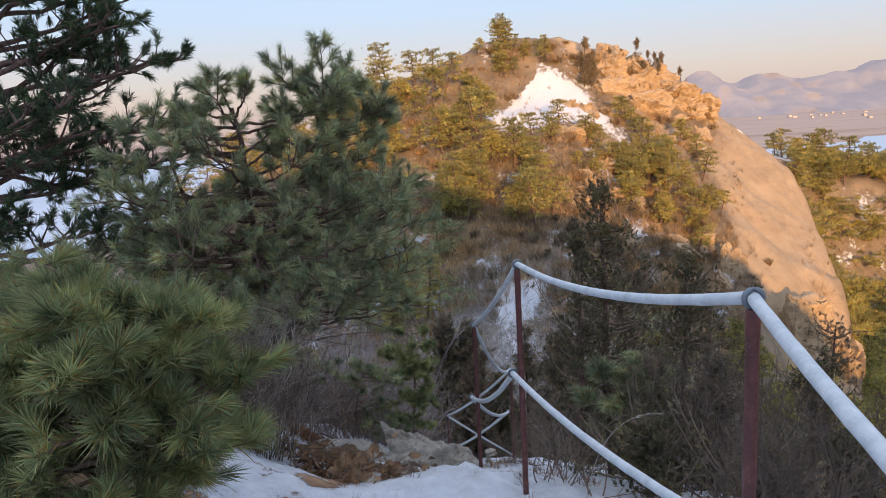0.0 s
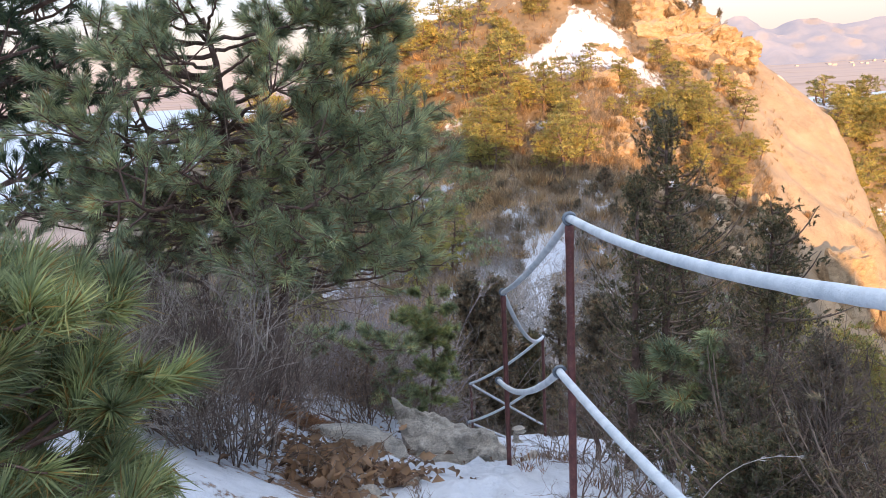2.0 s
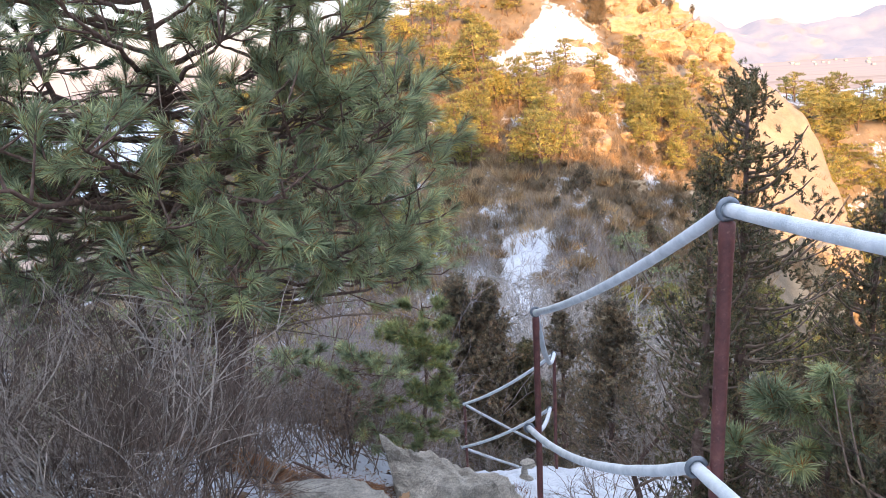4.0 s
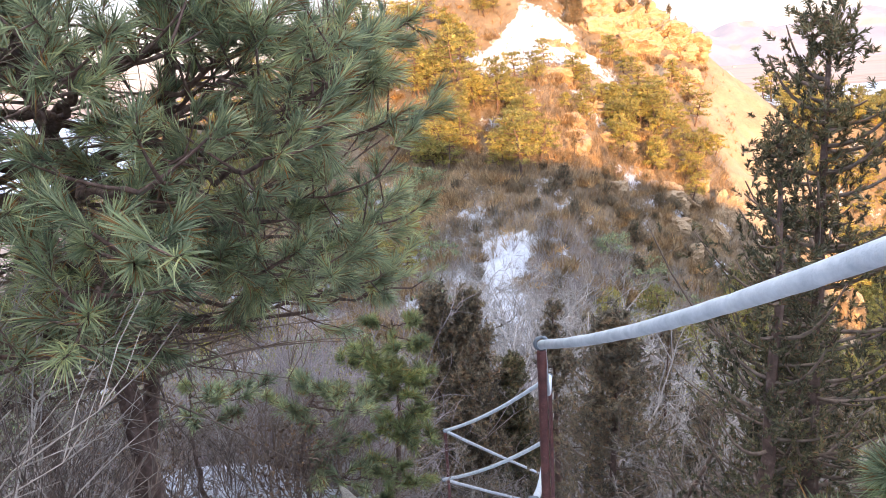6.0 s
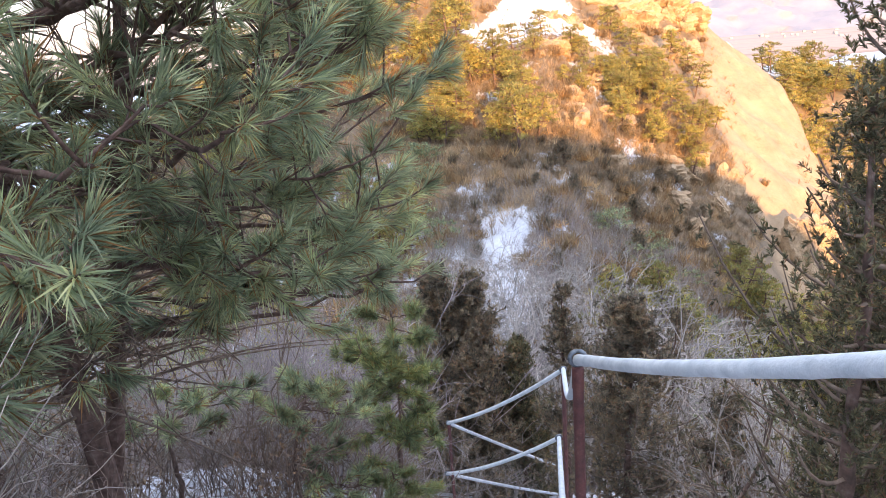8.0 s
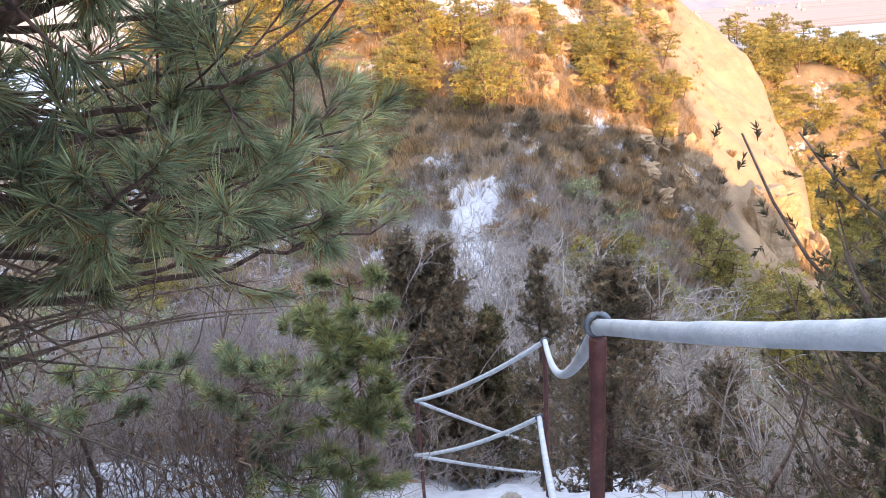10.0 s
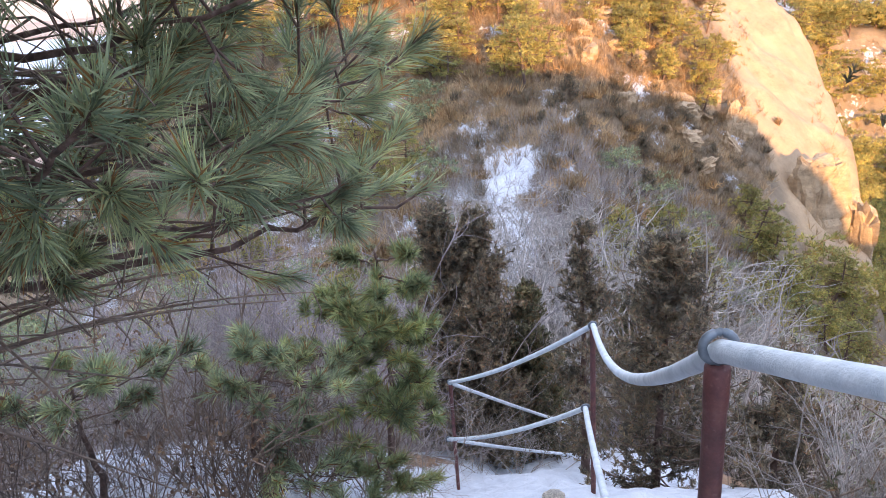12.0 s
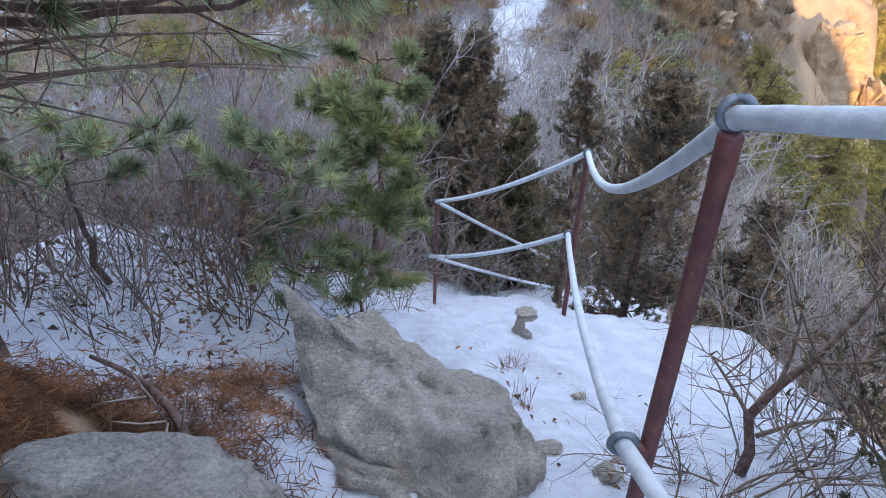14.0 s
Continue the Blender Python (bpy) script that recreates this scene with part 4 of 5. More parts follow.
for _ in range(8):
    shrub("thicket", rng_.uniform(-2.2, -0.9), rng_.uniform(7.1, 8.2), rng_.uniform(0.7, 1.05))
for _ in range(8):
    x_ = rng_.uniform(-3.2, -1.0)
    shrub(rng_.choice(["brown2", "dark", "grey2", "dark", "pale"]), x_, rng_.uniform(6.9, 9.2), rng_.uniform(0.6, 1.1))
for x_, y_, s_ in [(-1.25, 9.4, 1.5), (-1.5, 9.6, 1.6), (-1.0, 9.7, 1.4), (-1.75, 9.5, 1.5), (-1.35, 9.9, 1.7)]:
    shrub("mauve", x_, y_, s_)
for _ in range(26):
    shrub(rng_.choice(["mauve", "pale", "brown2", "grey2"]), rng_.uniform(-4.2, -0.6), rng_.uniform(9.3, 13.5), rng_.uniform(1.2, 2.0))
# below the rope on the right
for _ in range(30):
    shrub(rng_.choice(["dark", "dark", "dark", "brown2"]), rng_.uniform(1.1, 3.4), rng_.uniform(2.6, 5.6), rng_.uniform(0.7, 1.2))
for x_, y_, s_, k_ in [(0.95, 6.6, 0.8, "brown2"), (1.2, 6.9, 0.95, "grey2"), (0.62, 6.4, 0.5, "brown2"), (1.5, 7.3, 1.0, "grey2"), (1.5, 6.4, 0.9, "dark"), (0.5, 5.9, 0.5, "brown2"), (1.9, 7.4, 1.1, "grey2"), (2.3, 8.2, 1.3, "pale"), (0.55, 4.35, 0.5, "brown2"), (0.75, 4.6, 0.6, "brown"), (0.8, 3.9, 0.55, "brown2"), (0.2, 11.8, 1.0, "grey"), (0.6, 11.5, 0.9, "grey2"), (0.4, 12.6, 1.1, "grey")]:
    shrub(k_, x_, y_, s_)
# pale brush across the gully
for _ in range(60):
    y_ = rng_.uniform(15, 27)
    shrub(rng_.choice(["pale", "pale", "grey", "mauve"]), y_ * rng_.uniform(0.04, 0.42), y_, rng_.uniform(1.8, 3.4))
for _ in range(50):
    y_ = rng_.uniform(14, 26)
    shrub(rng_.choice(["grey", "mauve", "brown", "grey2"]), y_ * rng_.uniform(-0.5, 0.03), y_, rng_.uniform(1.8, 3.0))
for _ in range(18):
    y_ = rng_.uniform(14, 20)
    shrub("pale", y_ * rng_.uniform(0.06, 0.2), y_, rng_.uniform(2.8, 4.2))
for _ in range(14):
    y_ = rng_.uniform(11.5, 16)
    shrub(rng_.choice(["brown2", "grey2", "grey2", "dark"]), y_ * rng_.uniform(0.27, 0.46), y_, rng_.uniform(2.0, 3.2))
for x_, y_, s_ in [(2.0, 16.0, 4.9), (2.6, 17.2, 5.0), (1.5, 17.5, 5.2), (4.4, 17.0, 5.4), (5.0, 17.6, 5.6), (3.8, 18.0, 5.3), (4.0, 13.2, 3.2), (4.6, 13.8, 3.0), (1.1, 18.5, 5.2), (3.2, 16.4, 4.6)]:
    shrub("tree" if s_ > 4.95 else "tree2", x_, y_, s_)
for k_ in range(30):
    y_ = rng_.uniform(18, 29)
    shrub(("tree", "tree2")[k_ % 2], y_ * rng_.uniform(0.03, 0.38), y_, rng_.uniform(3.4, 5.0))
for x_, y_, s_ in [(-1.9, 12.1, 3.6), (-2.6, 12.6, 3.8), (-1.2, 12.8, 3.4), (-3.4, 12.4, 3.8), (-2.0, 13.6, 4.0), (-0.9, 14.2, 4.0), (-3.0, 14.5, 4.4), (-4.0, 14.0, 4.2), (-1.6, 15.5, 4.4)]:
    shrub("mauve_tree", x_, y_, s_)
for x_, y_, s_ in [(-2.5, 5.3, 1.35), (-2.2, 5.6, 1.25), (-2.8, 5.8, 1.4), (-2.0, 5.2, 1.0), (-3.1, 6.2, 1.5)]:
    shrub("dark", x_, y_, s_)
for x_, y_, s_ in [(-1.9, 7.3, 0.8), (-1.6, 7.6, 0.75), (-1.35, 7.3, 0.6), (-1.1, 7.7, 0.65), (-2.1, 7.0, 0.8)]:
    shrub("dark", x_, y_, s_)
# tall upright clump beside the pines' foot
for x_, y_, s_ in [(-1.3, 4.62, 0.85), (-1.42, 4.7, 0.9), (-1.2, 4.75, 0.8), (-1.5, 4.6, 0.8)]:
    shrub("dark" if s_ > 0.82 else "grey", x_, y_, s_)
shrub("brown2", -0.5, 8.2, 0.6)
shrub("grey2", -0.72, 8.4, 0.7)
shrub("brown", -0.62, 8.75, 0.8)
shrub("grey", -0.35, 8.9, 0.75)
for x_, y_, s_ in [(-1.9, 10.0, 1.9), (-1.5, 10.4, 2.0), (-2.3, 10.2, 1.8), (-1.1, 10.8, 1.7)]:
    shrub("mauve", x_, y_, s_)

# twisted dark sapling by the rope
sp_ = thing("sapling", (1.0, 6.72, gz(1.0, 6.72)), "twisted dark bare sapling in the snow by the rope", "tree")
gs_ = Geo()
tube(gs_, [(0, 0, -0.08), (0.01, 0, 0.12), (-0.03, 0.02, 0.28), (0.04, 0.03, 0.42), (0.14, 0.05, 0.52), (0.24, 0.08, 0.66)], [0.024, 0.021, 0.019, 0.016, 0.013, 0.008], 8)
part("trunk", gs_, M_BARK, sp_, smooth=True)
for o_, e_ in [((-0.03, 0.02, 0.28), (-0.22, 0.05, 0.55)), ((0.04, 0.03, 0.42), (0.0, 0.0, 0.8)), ((0.14, 0.05, 0.52), (0.42, 0.0, 0.62)), ((0.24, 0.08, 0.66), (0.34, 0.12, 0.98)), ((0.01, 0, 0.2), (0.3, -0.05, 0.34))]:
    gb_ = Geo()
    o_, e_ = np.array(o_), np.array(e_)
    tube(gb_, bezier(o_, (o_ + e_) / 2 + RNG.normal(0, 0.05, 3), e_, 8), np.linspace(0.010, 0.004, 8), 5)
    br_ = part("branch", gb_, M_TWIGBROWN, sp_)
    for _ in range(9):
        gb_ = Geo()
        q_ = o_ + (e_ - o_) * RNG.uniform(0.3, 1.0)
        w_ = q_ + unit(RNG.normal(size=3) + [0, 0, 0.6]) * RNG.uniform(0.1, 0.28)
        tube(gb_, [q_, (q_ + w_) / 2 + RNG.normal(0, 0.015, 3), w_], [0.004, 0.003, 0.0015], 4, False)
        part("twig", gb_, M_TWIGBROWN, br_)

# ---- the opposite hill ----


def hill_pine_proto(seed, height, mat):
    rng = np.random.default_rng(seed)
    tree = thing("hill_pine", (0, 0, 0), "gnarled pine with layered green clumps on the hillside", "tree", "pines on the opposite hill")
    line = trunk_line(np.array([0, 0, -0.4]), np.array([rng.normal(0, 0.3), rng.normal(0, 0.3), height * 0.95]), rng, 0.3)
    g = Geo()
    tube(g, line, np.linspace(0.09, 0.025, len(line)), 6)
    part("trunk", g, M_BARK, tree)
    g = Geo()
    at, way = [], []
    for i in range(17):
        u = 0.28 + 0.72 * (i + rng.uniform(0, 0.9)) / 17
        o = np.array([np.interp(u * height, line[:, 2], line[:, j]) for j in range(3)])
        ang = i * 2.4 + rng.normal(0, 0.5)
        ln = height * (0.56 - 0.38 * u) * rng.uniform(0.55, 1.15)
        out = np.array([math.cos(ang), math.sin(ang), rng.uniform(-0.05, 0.25)])
        end = o + out * ln
        tube(g, [o, (o + end) / 2 + [0, 0, -0.06], end], [0.03, 0.022, 0.01], 4, False)
        k = 15
        c = o + (end - o) * rng.uniform(0.45, 1.1, (k, 1)) + rng.normal(0, 1, (k, 3)) * [0.19, 0.19, 0.055] * height / 3
        at.extend(c)
        way.extend(rng.normal(0, 0.45, (k, 3)) + [0, 0, 0.9] + 0.4 * out)
    tagged(part("limb_work", g, M_BARK, tree), kind="stuff")
    leaf = Geo()
    tufts(leaf, at, way, 8, 0.24, 0.034, 10, 80, 0.4, rng)
    part("crown", leaf, mat, tree)
    return tree


def far_juniper_proto(seed, height, mat):
    return juniper("hill_juniper", (0, 0, 0), height, 0.95, seed, "narrow bronze juniper standing on the crag", mat, 300, 8, 0.3, "junipers on the opposite hill", 0.03)


def brush_geo(seed):
    g = Geo()
    rng = np.random.default_rng(seed)
    k = 60
    o = rng.normal(0, 0.35, (k, 3)) * [1, 1, 0] + [0, 0, 0.15]
    tufts(g, o, rng.normal(0, 0.3, (k, 3)) + [0, 0, 1], 5, 0.75, 0.03, 5, 55, 0.2, rng)
    return g


hrng = np.random.default_rng(91)
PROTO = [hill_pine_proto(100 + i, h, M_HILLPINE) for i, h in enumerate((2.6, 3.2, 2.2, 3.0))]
FARJUN = [far_juniper_proto(120 + i, h, M_REDJUN) for i, h in enumerate((2.4, 3.2))]
BRUSH = [brush_geo(130 + i).mesh("dry_brush", M_DRY) for i in range(3)]
used = set()


def put(protos, x, y, size):
    z = gz(x, y)
    i = hrng.integers(len(protos))
    m = pose(x, y, z - 0.1, hrng.normal(0, 4), hrng.normal(0, 4), hrng.uniform(0, 360)) @ Matrix.Scale(size, 4)
    if id(protos[i]) not in used:
        used.add(id(protos[i]))
        protos[i].matrix_basis = m
        return protos[i]
    ob = copy_thing(protos[i], m)
    ob.matrix_basis = m
    return ob


def open_ground(x, y):
    """True where trees may stand: off the slab, the snowfield and the gully's snow."""
    b = x / y
    if float(slab_mask(np.array([x]), np.array([y]))[0]) > 0.3:
        return False
    if abs(b - 0.16) < 0.082 - 0.005 * max(0, y - 62) and 61 < y < 71:
        return False
    return not (abs(b - 0.10) < 0.03 and 24 < y < 38)


def scatter(count, fn, protos, size):
    made = 0
    while made < count:
        x, y = fn()
        if open_ground(x, y):
            put(protos, x, y, hrng.uniform(*size))
            made += 1


def bearing_spot(b0, b1, y0, y1):
    def spot():
        y = hrng.uniform(y0, y1)
        return y * hrng.uniform(b0, b1), y
    return spot


scatter(46, bearing_spot(-0.16, 0.075, 56, 74), PROTO, (0.8, 1.5))      # left shoulder
scatter(40, bearing_spot(-0.45, -0.12, 50, 70), PROTO, (0.8, 1.4))      # far left flank
scatter(34, bearing_spot(0.0, 0.16, 44, 57), PROTO, (0.7, 1.15))        # under the snowfield
scatter(44, bearing_spot(0.24, 0.39, 50, 66), PROTO, (0.6, 1.05))       # beside the slab
scatter(16, bearing_spot(0.15, 0.3, 53, 61), PROTO, (0.5, 0.9))
scatter(30, bearing_spot(0.40, 0.60, 33, 41.5), PROTO, (0.7, 1.1))      # under the cliff
scatter(30, bearing_spot(0.60, 0.75, 45, 84), PROTO, (0.9, 1.5))       # beyond the slab
scatter(60, bearing_spot(0.46, 0.74, 82, 98), PROTO, (0.9, 1.6))
scatter(12, bearing_spot(0.085, 0.165, 70, 73.5), PROTO, (0.5, 0.8))        # summit
scatter(8, bearing_spot(0.05, 0.11, 69, 75), PROTO, (0.7, 1.0))
scatter(40, bearing_spot(-0.35, 0.02, 17, 44), PROTO, (0.55, 0.9))        # shaded valley side
scatter(22, bearing_spot(0.2, 0.5, 24, 34), PROTO, (0.5, 0.85))
scatter(7, bearing_spot(0.195, 0.225, 70, 72), FARJUN, (0.8, 1.1))
scatter(7, bearing_spot(0.10, 0.30, 70, 76), FARJUN, (0.5, 0.9))
scatter(10, bearing_spot(0.28, 0.36, 72, 77), FARJUN, (0.5, 0.8))
scatter(16, bearing_spot(0.14, 0.44, 36, 52), FARJUN, (0.45, 0.9))


def coords(me):
    v = np.empty(len(me.vertices) * 3)
    me.vertices.foreach_get("co", v)
    f = np.empty(len(me.loops), dtype=np.int32)
    me.loops.foreach_get("vertex_index", f)
    return v.reshape(-1, 3), f.reshape(-1, 3)


def woods(name, count, spot, size, mat, label):
    """Trees too many and too far to tell apart, as one stretch of wood."""
    crowns = [coords(next(c for c in p.children if c.name.startswith("crown")).data) for p in PROTO]
    g = Geo()
    made = 0
    while made < count:
        x, y = spot()
        if not open_ground(x, y):
            continue
        v, f = crowns[made % 4]
        keep = f[:len(f) // 2 // 2 * 2]
        a, s = hrng.uniform(0, 2 * np.pi), hrng.uniform(*size)
        r = np.array([[math.cos(a), -math.sin(a), 0], [math.sin(a), math.cos(a), 0], [0, 0, 1]])
        g.add(v[:len(f) // 2 // 2 * 4] @ r.T * s + [x, y, gz(x, y) - 0.5 * s], keep)
        made += 1
    tagged(new(name, g.mesh(name, mat)), label, "trees", kind="stuff")


def brush(name, count, spot, height, mat, label, stems=12, width=0.02):
    """A thicket of thin stems, uncountable from here."""
    pts = []
    while len(pts) < count:
        x, y = spot()
        if open_ground(x, y) or hrng.random() < 0.25:
            pts.append((x, y))
    pts = np.array(pts)
    at = np.column_stack([pts, ground_z(pts[:, 0], pts[:, 1])])
    g = Geo()
    tufts(g, at, hrng.normal(0, 0.25, (count, 3)) + [0, 0, 1], stems, height, width, 4, 50, 0.12, hrng)
    tagged(new(name, g.mesh(name, mat)), label, "brush", kind="stuff")


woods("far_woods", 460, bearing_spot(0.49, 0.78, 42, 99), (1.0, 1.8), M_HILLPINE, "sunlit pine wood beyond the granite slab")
woods("valley_woods", 200, bearing_spot(-0.6, 0.03, 17, 58), (0.5, 1.1), M_NEEDLE, "grey-green pine scrub on the shaded slope")
woods("valley_woods", 90, bearing_spot(0.22, 0.62, 20, 40), (0.45, 0.85), M_NEEDLE, "grey-green pine scrub in the gully")
brush("rust_brush", 5200, bearing_spot(-0.35, 0.42, 36, 74), 0.62, M_DRY, "rust-brown dry brush over the hillside", 12, 0.016)
brush("pale_brush", 2600, bearing_spot(0.0, 0.45, 18, 40), 1.2, M_TWIGPALE, "pale bare brush in the gully", 10, 0.012)
brush("slope_brush", 1800, bearing_spot(0.5, 0.82, 38, 98), 0.9, M_DRY, "rust-brown brush under the far pines")
brush("grey_brush", 2400, bearing_spot(-0.62, 0.4, 14, 38), 1.1, M_TWIGMAUVE, "mauve-grey bare thicket on the shaded slope", 12, 0.014)
brush("tan_brush", 4600, bearing_spot(0.0, 0.45, 36, 56), 0.75, M_TAN, "pinkish-tan bare brush on the hillside", 14, 0.016)
brush("slope_thicket", 3000, bearing_spot(-0.62, 0.05, 30, 58), 0.9, M_TAN, "tan bare thicket on the shaded slope", 12, 0.018)
brush("bronze_bushes", 150, bearing_spot(0.0, 0.46, 30, 54), 0.75, M_REDJUN, "dark bronze bushes dotted over the hillside", 150, 0.03)
for p_ in PROTO + FARJUN:
    assert id(p_) in used

made_ = 0
while made_ < 240:
    x_, y_ = bearing_spot(-0.15, 0.42, 28, 75)()
    if open_ground(x_, y_):
        ob_ = new("dry_brush", BRUSH[made_ % 3])
        ob_.matrix_basis = pose(x_, y_, gz(x_, y_) - 0.08, 0, 0, hrng.uniform(0, 360)) @ Matrix.Scale(hrng.uniform(0.5, 1.3), 4)
        tagged(ob_, "low rust-brown dry brush on the hillside", "shrub", "hillside brush")
        made_ += 1

rock("dark_boulder", (32.0, 78.2, -2.5), (1.1, 0.9, 0.8), 71, "dark boulder perched on the granite slab")
crag("cliff", (24.5, 48.6, -16.2), (2.4, 2.0, 3.7), 72, "pale granite cliff beside a dark vertical crack", (0, 0, 12), joint=1.1, group="cliff blocks")
crag("cliff", (27.9, 48.4, -18.0), (1.25, 1.8, 3.5), 77, "narrow pale granite block beside a dark crack", (0, 0, 8), joint=1.1, group="cliff blocks")
crag("crag", (20.3, 50.6, -10.6), (1.0, 1.0, 1.7), 75, "snow-dusted broken crag on the hillside", (0, 14, 20))
crag("crag", (19.2, 48.6, -11.4), (0.9, 0.8, 1.1), 76, "snow-dusted broken crag on the hillside", (0, -10, 50))
for k_ in range(30):
    y_ = hrng.uniform(70, 76.5)
    x_ = y_ * hrng.uniform(0.225, 0.36)
    s_ = hrng.uniform(0.9, 2.2)
    crag("crag", (x_, y_, gz(x_, y_) - s_ * 0.35), (s_ * 1.2, s_ * 0.9, s_ * hrng.uniform(0.7, 1.05)), 200 + k_, "sunlit buff granite crag near the summit", (hrng.normal(0, 8), hrng.normal(0, 8), hrng.uniform(0, 360)), group="summit crags")
for k_ in range(34):
    y_ = hrng.uniform(44, 68)
    x_ = y_ * hrng.uniform(0.17, 0.37)
    s_ = hrng.uniform(0.5, 1.5)
    crag("crag", (x_, y_, gz(x_, y_) - s_ * 0.25), (s_ * 1.2, s_ * 0.8, s_ * 0.7), 240 + k_, "buff granite outcrop among the brush", (0, 0, hrng.uniform(0, 360)), detail=3, group="hillside outcrops")

# village on the plain
vr = np.random.default_rng(5)
for _ in range(16):
    y_ = vr.uniform(2300, 3150)
    x_ = y_ * vr.uniform(0.44, 0.62)
    w_, d_, h_ = vr.uniform(7, 18), vr.uniform(7, 12), vr.uniform(4, 7)
    bm_ = bmesh.new()
    bmesh.ops.create_cube(bm_, size=1.0)
    top_ = [f for f in bm_.faces if f.normal.z > 0.9]
    r_ = bmesh.ops.inset_region(bm_, faces=top_, thickness=0.05)
    bmesh.ops.translate(bm_, verts=top_[0].verts, vec=(0, 0, 0.25))
    bmesh.ops.scale(bm_, verts=bm_.verts, vec=(w_, d_, h_))
    bmesh.ops.translate(bm_, verts=bm_.verts, vec=(0, 0, h_ / 2 - 1))
    me_ = bpy.data.meshes.new("house")
    bm_.to_mesh(me_)
    bm_.free()
    me_.materials.append(M_HOUSE)
    ob_ = new("house", me_)
    ob_.location = (x_, y_, gz(x_, y_))
    tagged(ob_, "tiny pale village house on the far plain", "house", "village houses")

# ---- litter and small things ----


def leaf_litter(name, cx, cy, rx, ry, count, mat, size, label, curled=True, seed=0):
    """Fallen leaves or needles strewn on the ground."""
    rng = np.random.default_rng(seed)
    g = Geo()
    x = cx + rx * rng.normal(0, 0.5, count)
    y = cy + ry * rng.normal(0, 0.5, count)
    keep = np.sin(x * 13 + 2 * np.sin(y * 9)) + np.sin(y * 17 + 2 * np.sin(x * 7 + seed)) > (-0.5 if curled else -1.15)
    x, y = x[keep], y[keep]
    count = len(x)
    z = ground_z(x, y) + rng.uniform(0.004, 0.06, count)
    a = rng.uniform(0, 2 * np.pi, count)
    d = np.stack([np.cos(a), np.sin(a), rng.normal(0, 0.25, count)], -1)
    s = np.cross(d, unit(rng.normal(0, 0.35, (count, 3)) + [0, 0, 1]))
    c = np.stack([x, y, z], -1)
    ln = size * rng.uniform(0.6, 1.2, (count, 1))
    wd = ln * (0.24 if curled else 0.026)
    up = np.array([0, 0, 1.0]) * ln * (0.3 if curled else 0.01)
    v = np.stack([c - d * ln / 2, c + s * wd + up, c + d * ln / 2, c - s * wd + up], 1).reshape(-1, 3)
    o = np.arange(count)[:, None, None] * 4
    f = (o + np.array([[0, 1, 2], [0, 2, 3]])[None]).reshape(-1, 3)
    g.add(v, f)
    tagged(new(name, g.mesh(name, mat)), label, "litter", kind="stuff")


leaf_litter("fallen_leaves", -0.95, 5.6, 0.55, 0.4, 640, M_LEAF, 0.075, "curled brown oak leaves lying on the snow", seed=1)
leaf_litter("fallen_leaves", -0.75, 5.1, 0.6, 0.5, 460, M_LEAF, 0.07, "curled brown oak leaves among small stones", seed=14)
leaf_litter("fallen_leaves", -1.5, 7.5, 1.0, 0.9, 330, M_LEAF, 0.034, "brown leaves caught between the bare shrubs", seed=12)
leaf_litter("fallen_leaves", -1.2, 7.4, 0.8, 0.8, 60, M_LEAF, 0.045, "scattered brown leaves under the shrubs", seed=2)
leaf_litter("needle_litter", -1.35, 6.42, 0.6, 0.3, 13000, M_STRAW, 0.10, "mat of rust-brown fallen pine needles", False, 3)
leaf_litter("needle_litter", -0.95, 6.95, 0.4, 0.5, 3200, M_STRAW, 0.09, "rust-brown pine needles on the snow", False, 4)

fb, fallen = Geo(), thing("fallen_branch", (0, 0, 0), "broken grey dead branch lying on needles", "branch")
tube(fb, bezier((-1.32, 6.8, gz(-1.32, 6.8) + 0.12), (-1.05, 6.78, gz(-1.05, 6.78) + 0.10), (-0.92, 6.5, gz(-0.92, 6.5) + 0.03), 10), np.linspace(0.007, 0.019, 10) * RNG.uniform(0.9, 1.1, 10), 8)
part("stem", fb, M_BARK, fallen, smooth=True)
for _ in range(6):
    fb = Geo()
    q_ = np.array([RNG.uniform(-1.2, -0.95), 0, 0])
    q_[1] = 6.5 - (q_[0] + 0.92) * 0.97
    q_[2] = gz(q_[0], q_[1]) + 0.07
    w_ = q_ + RNG.normal(0, 0.12, 3) + [0, 0, 0.1]
    tube(fb, [q_, (q_ + w_) / 2 + RNG.normal(0, 0.01, 3), w_], [0.005, 0.004, 0.002], 4)
    part("twig", fb, M_TWIG, fallen)

gs = Geo()
gp = bezier((0.62, 3.3, gz(0.62, 3.3)), (0.66, 3.25, 0.02), (0.96, 3.15, 0.03), 12)
tube(gs, gp, np.linspace(0.0022, 0.001, 12), 5)
tufts(gs, gp[9:], np.gradient(gp, axis=0)[9:], 6, 0.03, 0.002, 5, 30)
tagged(new("grass_stalk", gs.mesh("grass_stalk", M_TWIGPALE)), "arching pale dry grass stalk", "grass")

# dry grass tufts poking through the trail's snow
grng = np.random.default_rng(52)
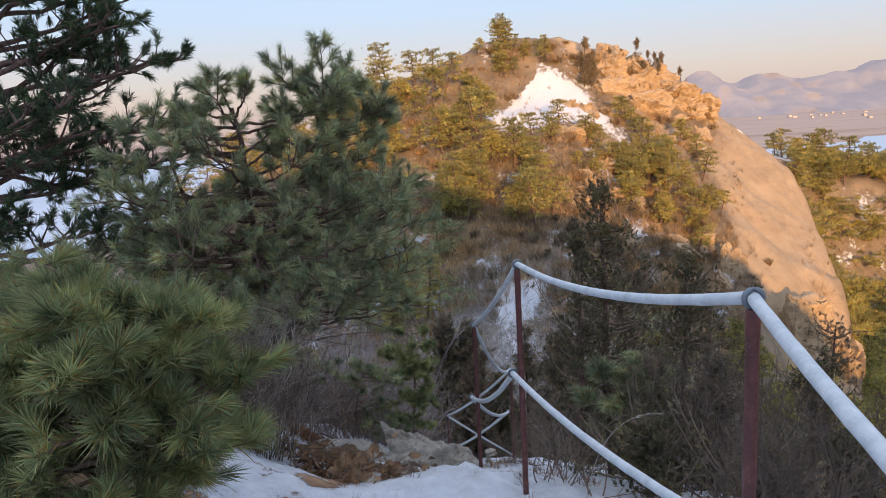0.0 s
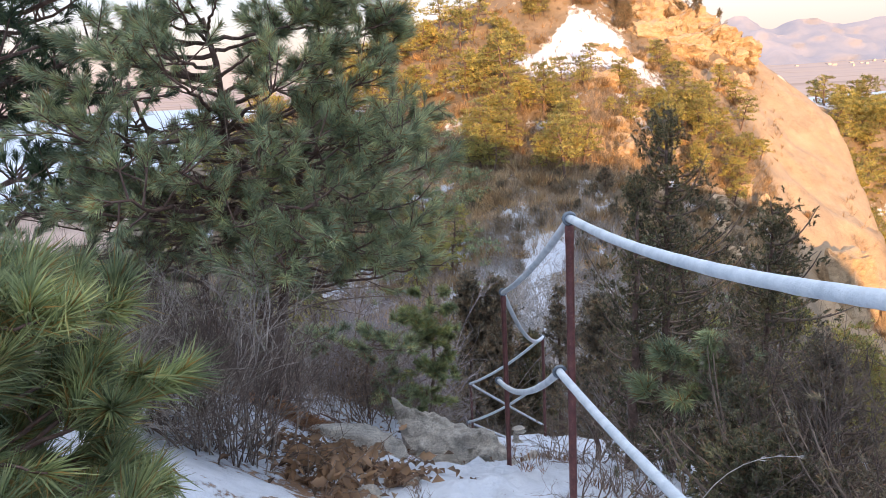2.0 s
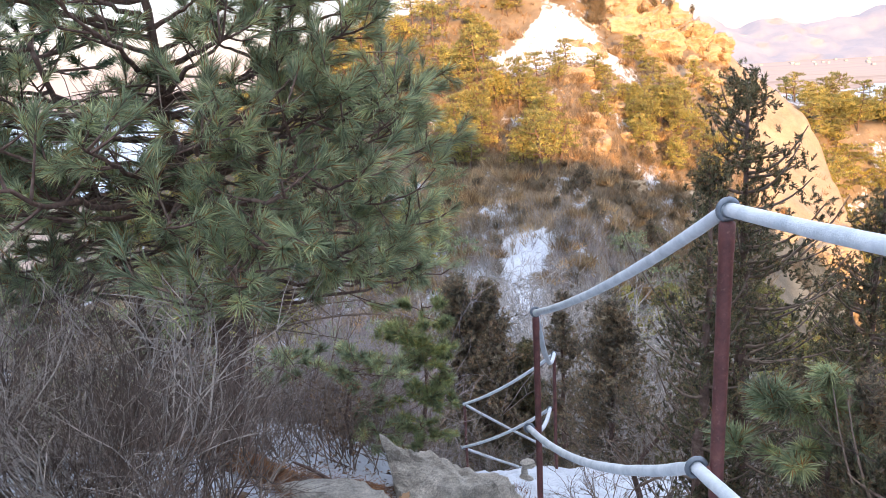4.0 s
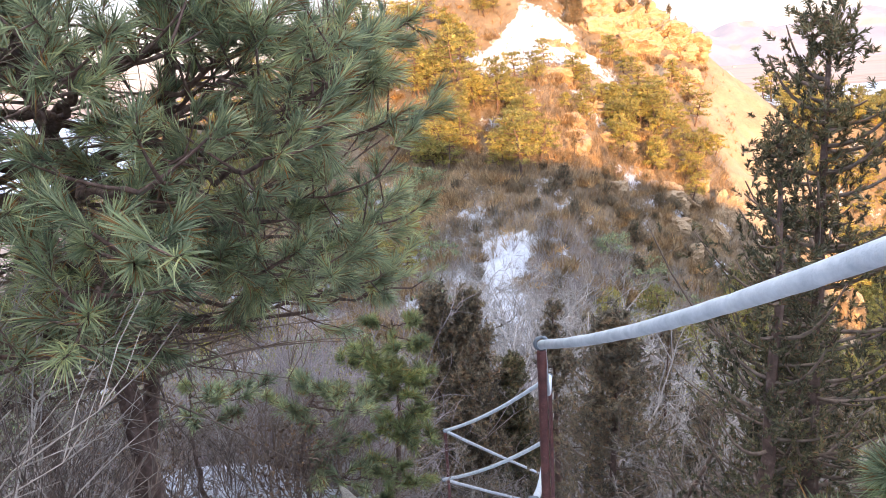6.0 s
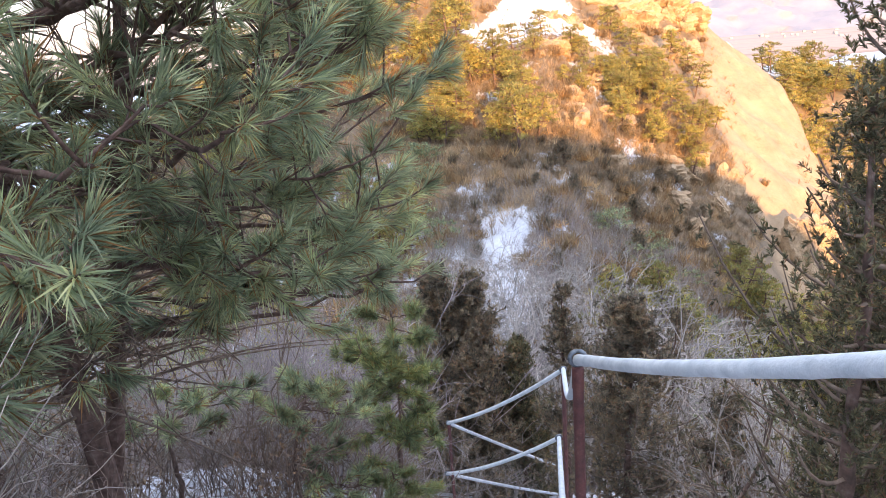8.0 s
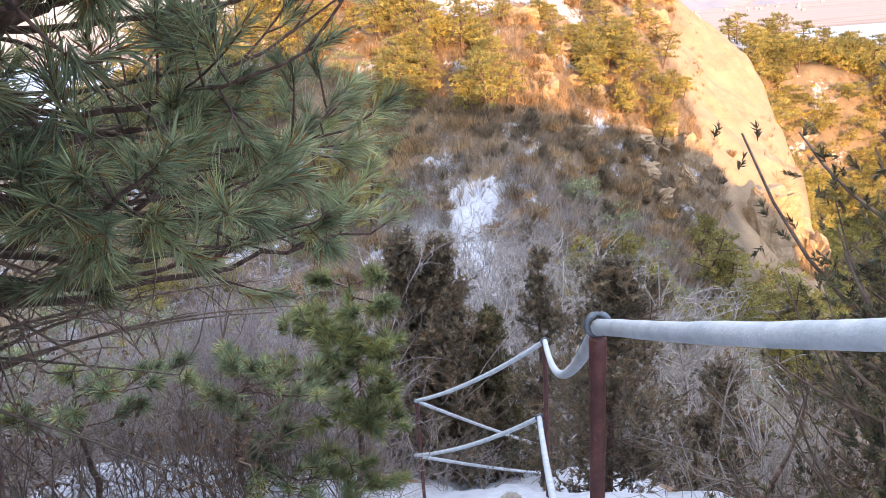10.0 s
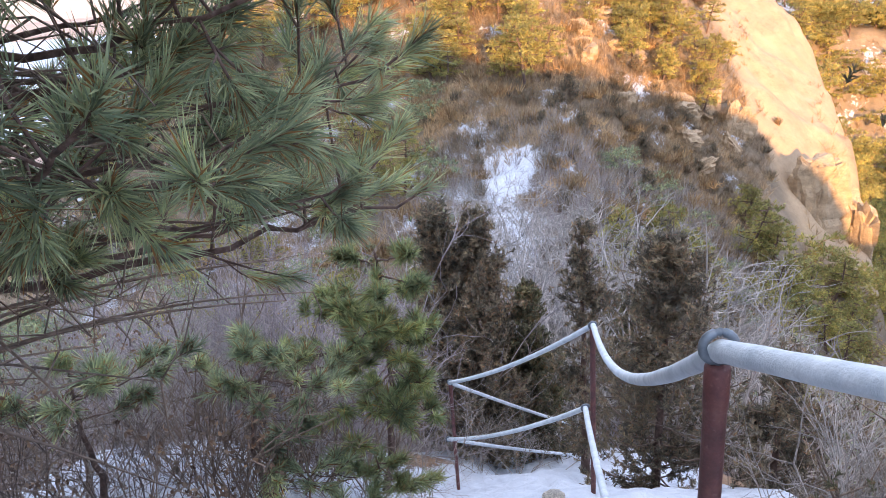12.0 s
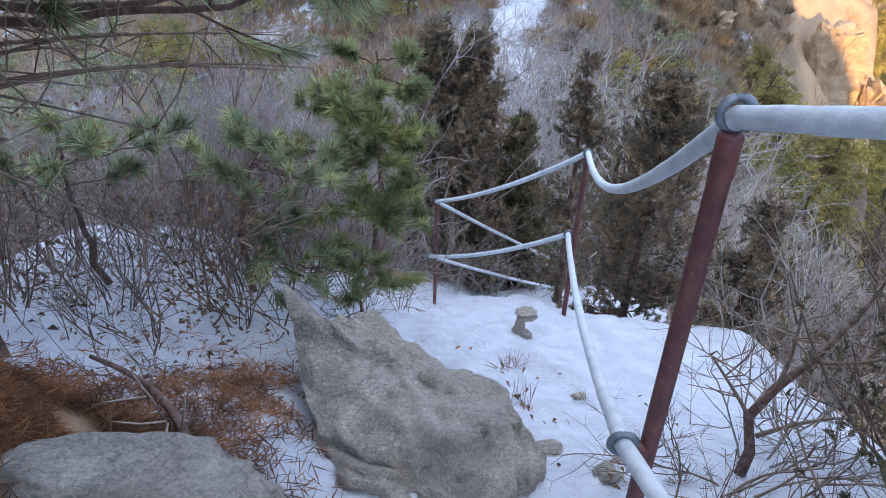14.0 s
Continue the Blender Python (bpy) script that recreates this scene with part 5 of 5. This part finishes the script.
for k_ in range(34):
    x_, y_ = grng.uniform(-0.75, 1.0), grng.uniform(3.4, 8.2)
    if -0.25 < x_ < 0.3 and k_ % 3:
        x_ += 0.5
    gt_ = Geo()
    o_ = np.column_stack([grng.normal(0, 0.03, (7, 2)), np.zeros(7)])
    tufts(gt_, o_, grng.normal(0, 0.35, (7, 3)) + [0, 0, 1], 6, grng.uniform(0.07, 0.18), 0.0026, 3, 40, 0.1, grng)
    tuft_ = new("grass_tuft", gt_.mesh("grass_tuft", M_TWIGBROWN if k_ % 2 else M_STRAW))
    tuft_.location = (x_, y_, gz(x_, y_))
    tagged(tuft_, "small dry grass tuft poking through snow", "grass", "trail grass tufts")

# dead leaves still held by the shrubs left of the trail
cr = np.random.default_rng(8)
cl = Geo()
k_ = 1700
cx_, cy_ = cr.uniform(-2.4, -0.9, k_), cr.uniform(7.0, 8.9, k_)
cpos = np.column_stack([cx_, cy_, ground_z(cx_, cy_) + cr.uniform(0.1, 0.85, k_)])
cpos = cpos[(np.sin(cx_ * 5.1) + np.sin(cy_ * 4.3 + 1) > 0.2)]
tufts(cl, cpos, cr.normal(0, 1, cpos.shape), 3, 0.035, 0.012, 20, 80, 0.2, cr)
tagged(new("clinging_leaves", cl.mesh("clinging_leaves", M_LEAF)), "shrivelled brown leaves held by bare shrubs", "leaves", kind="stuff")
leaf_litter("fallen_leaves", 0.3, 7.0, 0.5, 0.9, 70, M_LEAF, 0.04, "few small brown leaves on the trail snow", seed=9)

# oak sprouts that keep their dead leaves, at the trail's edge


def oak_leaf(length, width, curl):
    """One lobed, curled leaf hanging from its stalk."""
    g = Geo()
    k = 7
    u = np.linspace(0, 1, k)
    wide = width * np.sin(np.pi * u ** 0.8) ** 0.7 * (1 + 0.25 * np.cos(u * 19))
    mid = np.column_stack([0 * u, length * curl * u * u, -length * u])
    v = np.concatenate([mid, mid + np.column_stack([wide, 0.45 * wide, 0 * u]), mid + np.column_stack([-wide, 0.45 * wide, 0 * u])])
    f = []
    for i in range(k - 1):
        for a, s in ((k, 1), (2 * k, -1)):
            q = [i, i + 1, a + i + 1, a + i][::s]
            f += [[q[0], q[1], q[2]], [q[0], q[2], q[3]]]
    g.add(v, np.array(f))
    return g.mesh("leaf", M_LEAF)


OAK = [oak_leaf(0.085, 0.02, 0.3), oak_leaf(0.11, 0.024, 0.6), oak_leaf(0.07, 0.022, -0.3)]
orng = np.random.default_rng(44)
for x_, y_, h_ in [(-0.86, 5.0, 0.26), (-0.62, 4.75, 0.2), (-1.0, 5.2, 0.22), (-0.5, 5.15, 0.2), (-0.72, 5.3, 0.26), (-0.8, 4.5, 0.18), (-0.95, 4.8, 0.2)]:
    z_ = gz(x_, y_)
    sprout = thing("oak_sprout", (x_, y_, z_), "low oak sprout holding curled dead brown leaves", "shrub", "oak sprouts")
    for _ in range(4):
        st_ = Geo()
        tip_ = np.array([orng.normal(0, 0.16), orng.normal(0, 0.12), h_ * orng.uniform(0.7, 1.1)])
        line_ = bezier((0, 0, -0.02), (tip_[0] * 0.2, tip_[1] * 0.2, h_ * 0.6), tuple(tip_), 7)
        tube(st_, line_, np.linspace(0.004, 0.0018, 7), 5)
        part("stem", st_, M_TWIGBROWN, sprout)
        for _ in range(6):
            at_ = line_[orng.integers(2, 7)]
            leaf_ = part("leaf", OAK[orng.integers(0, 3)], None, sprout)
            leaf_.matrix_basis = pose(*at_, orng.normal(0, 38), orng.normal(0, 38), orng.uniform(0, 360)) @ Matrix.Scale(orng.uniform(0.8, 1.3), 4)
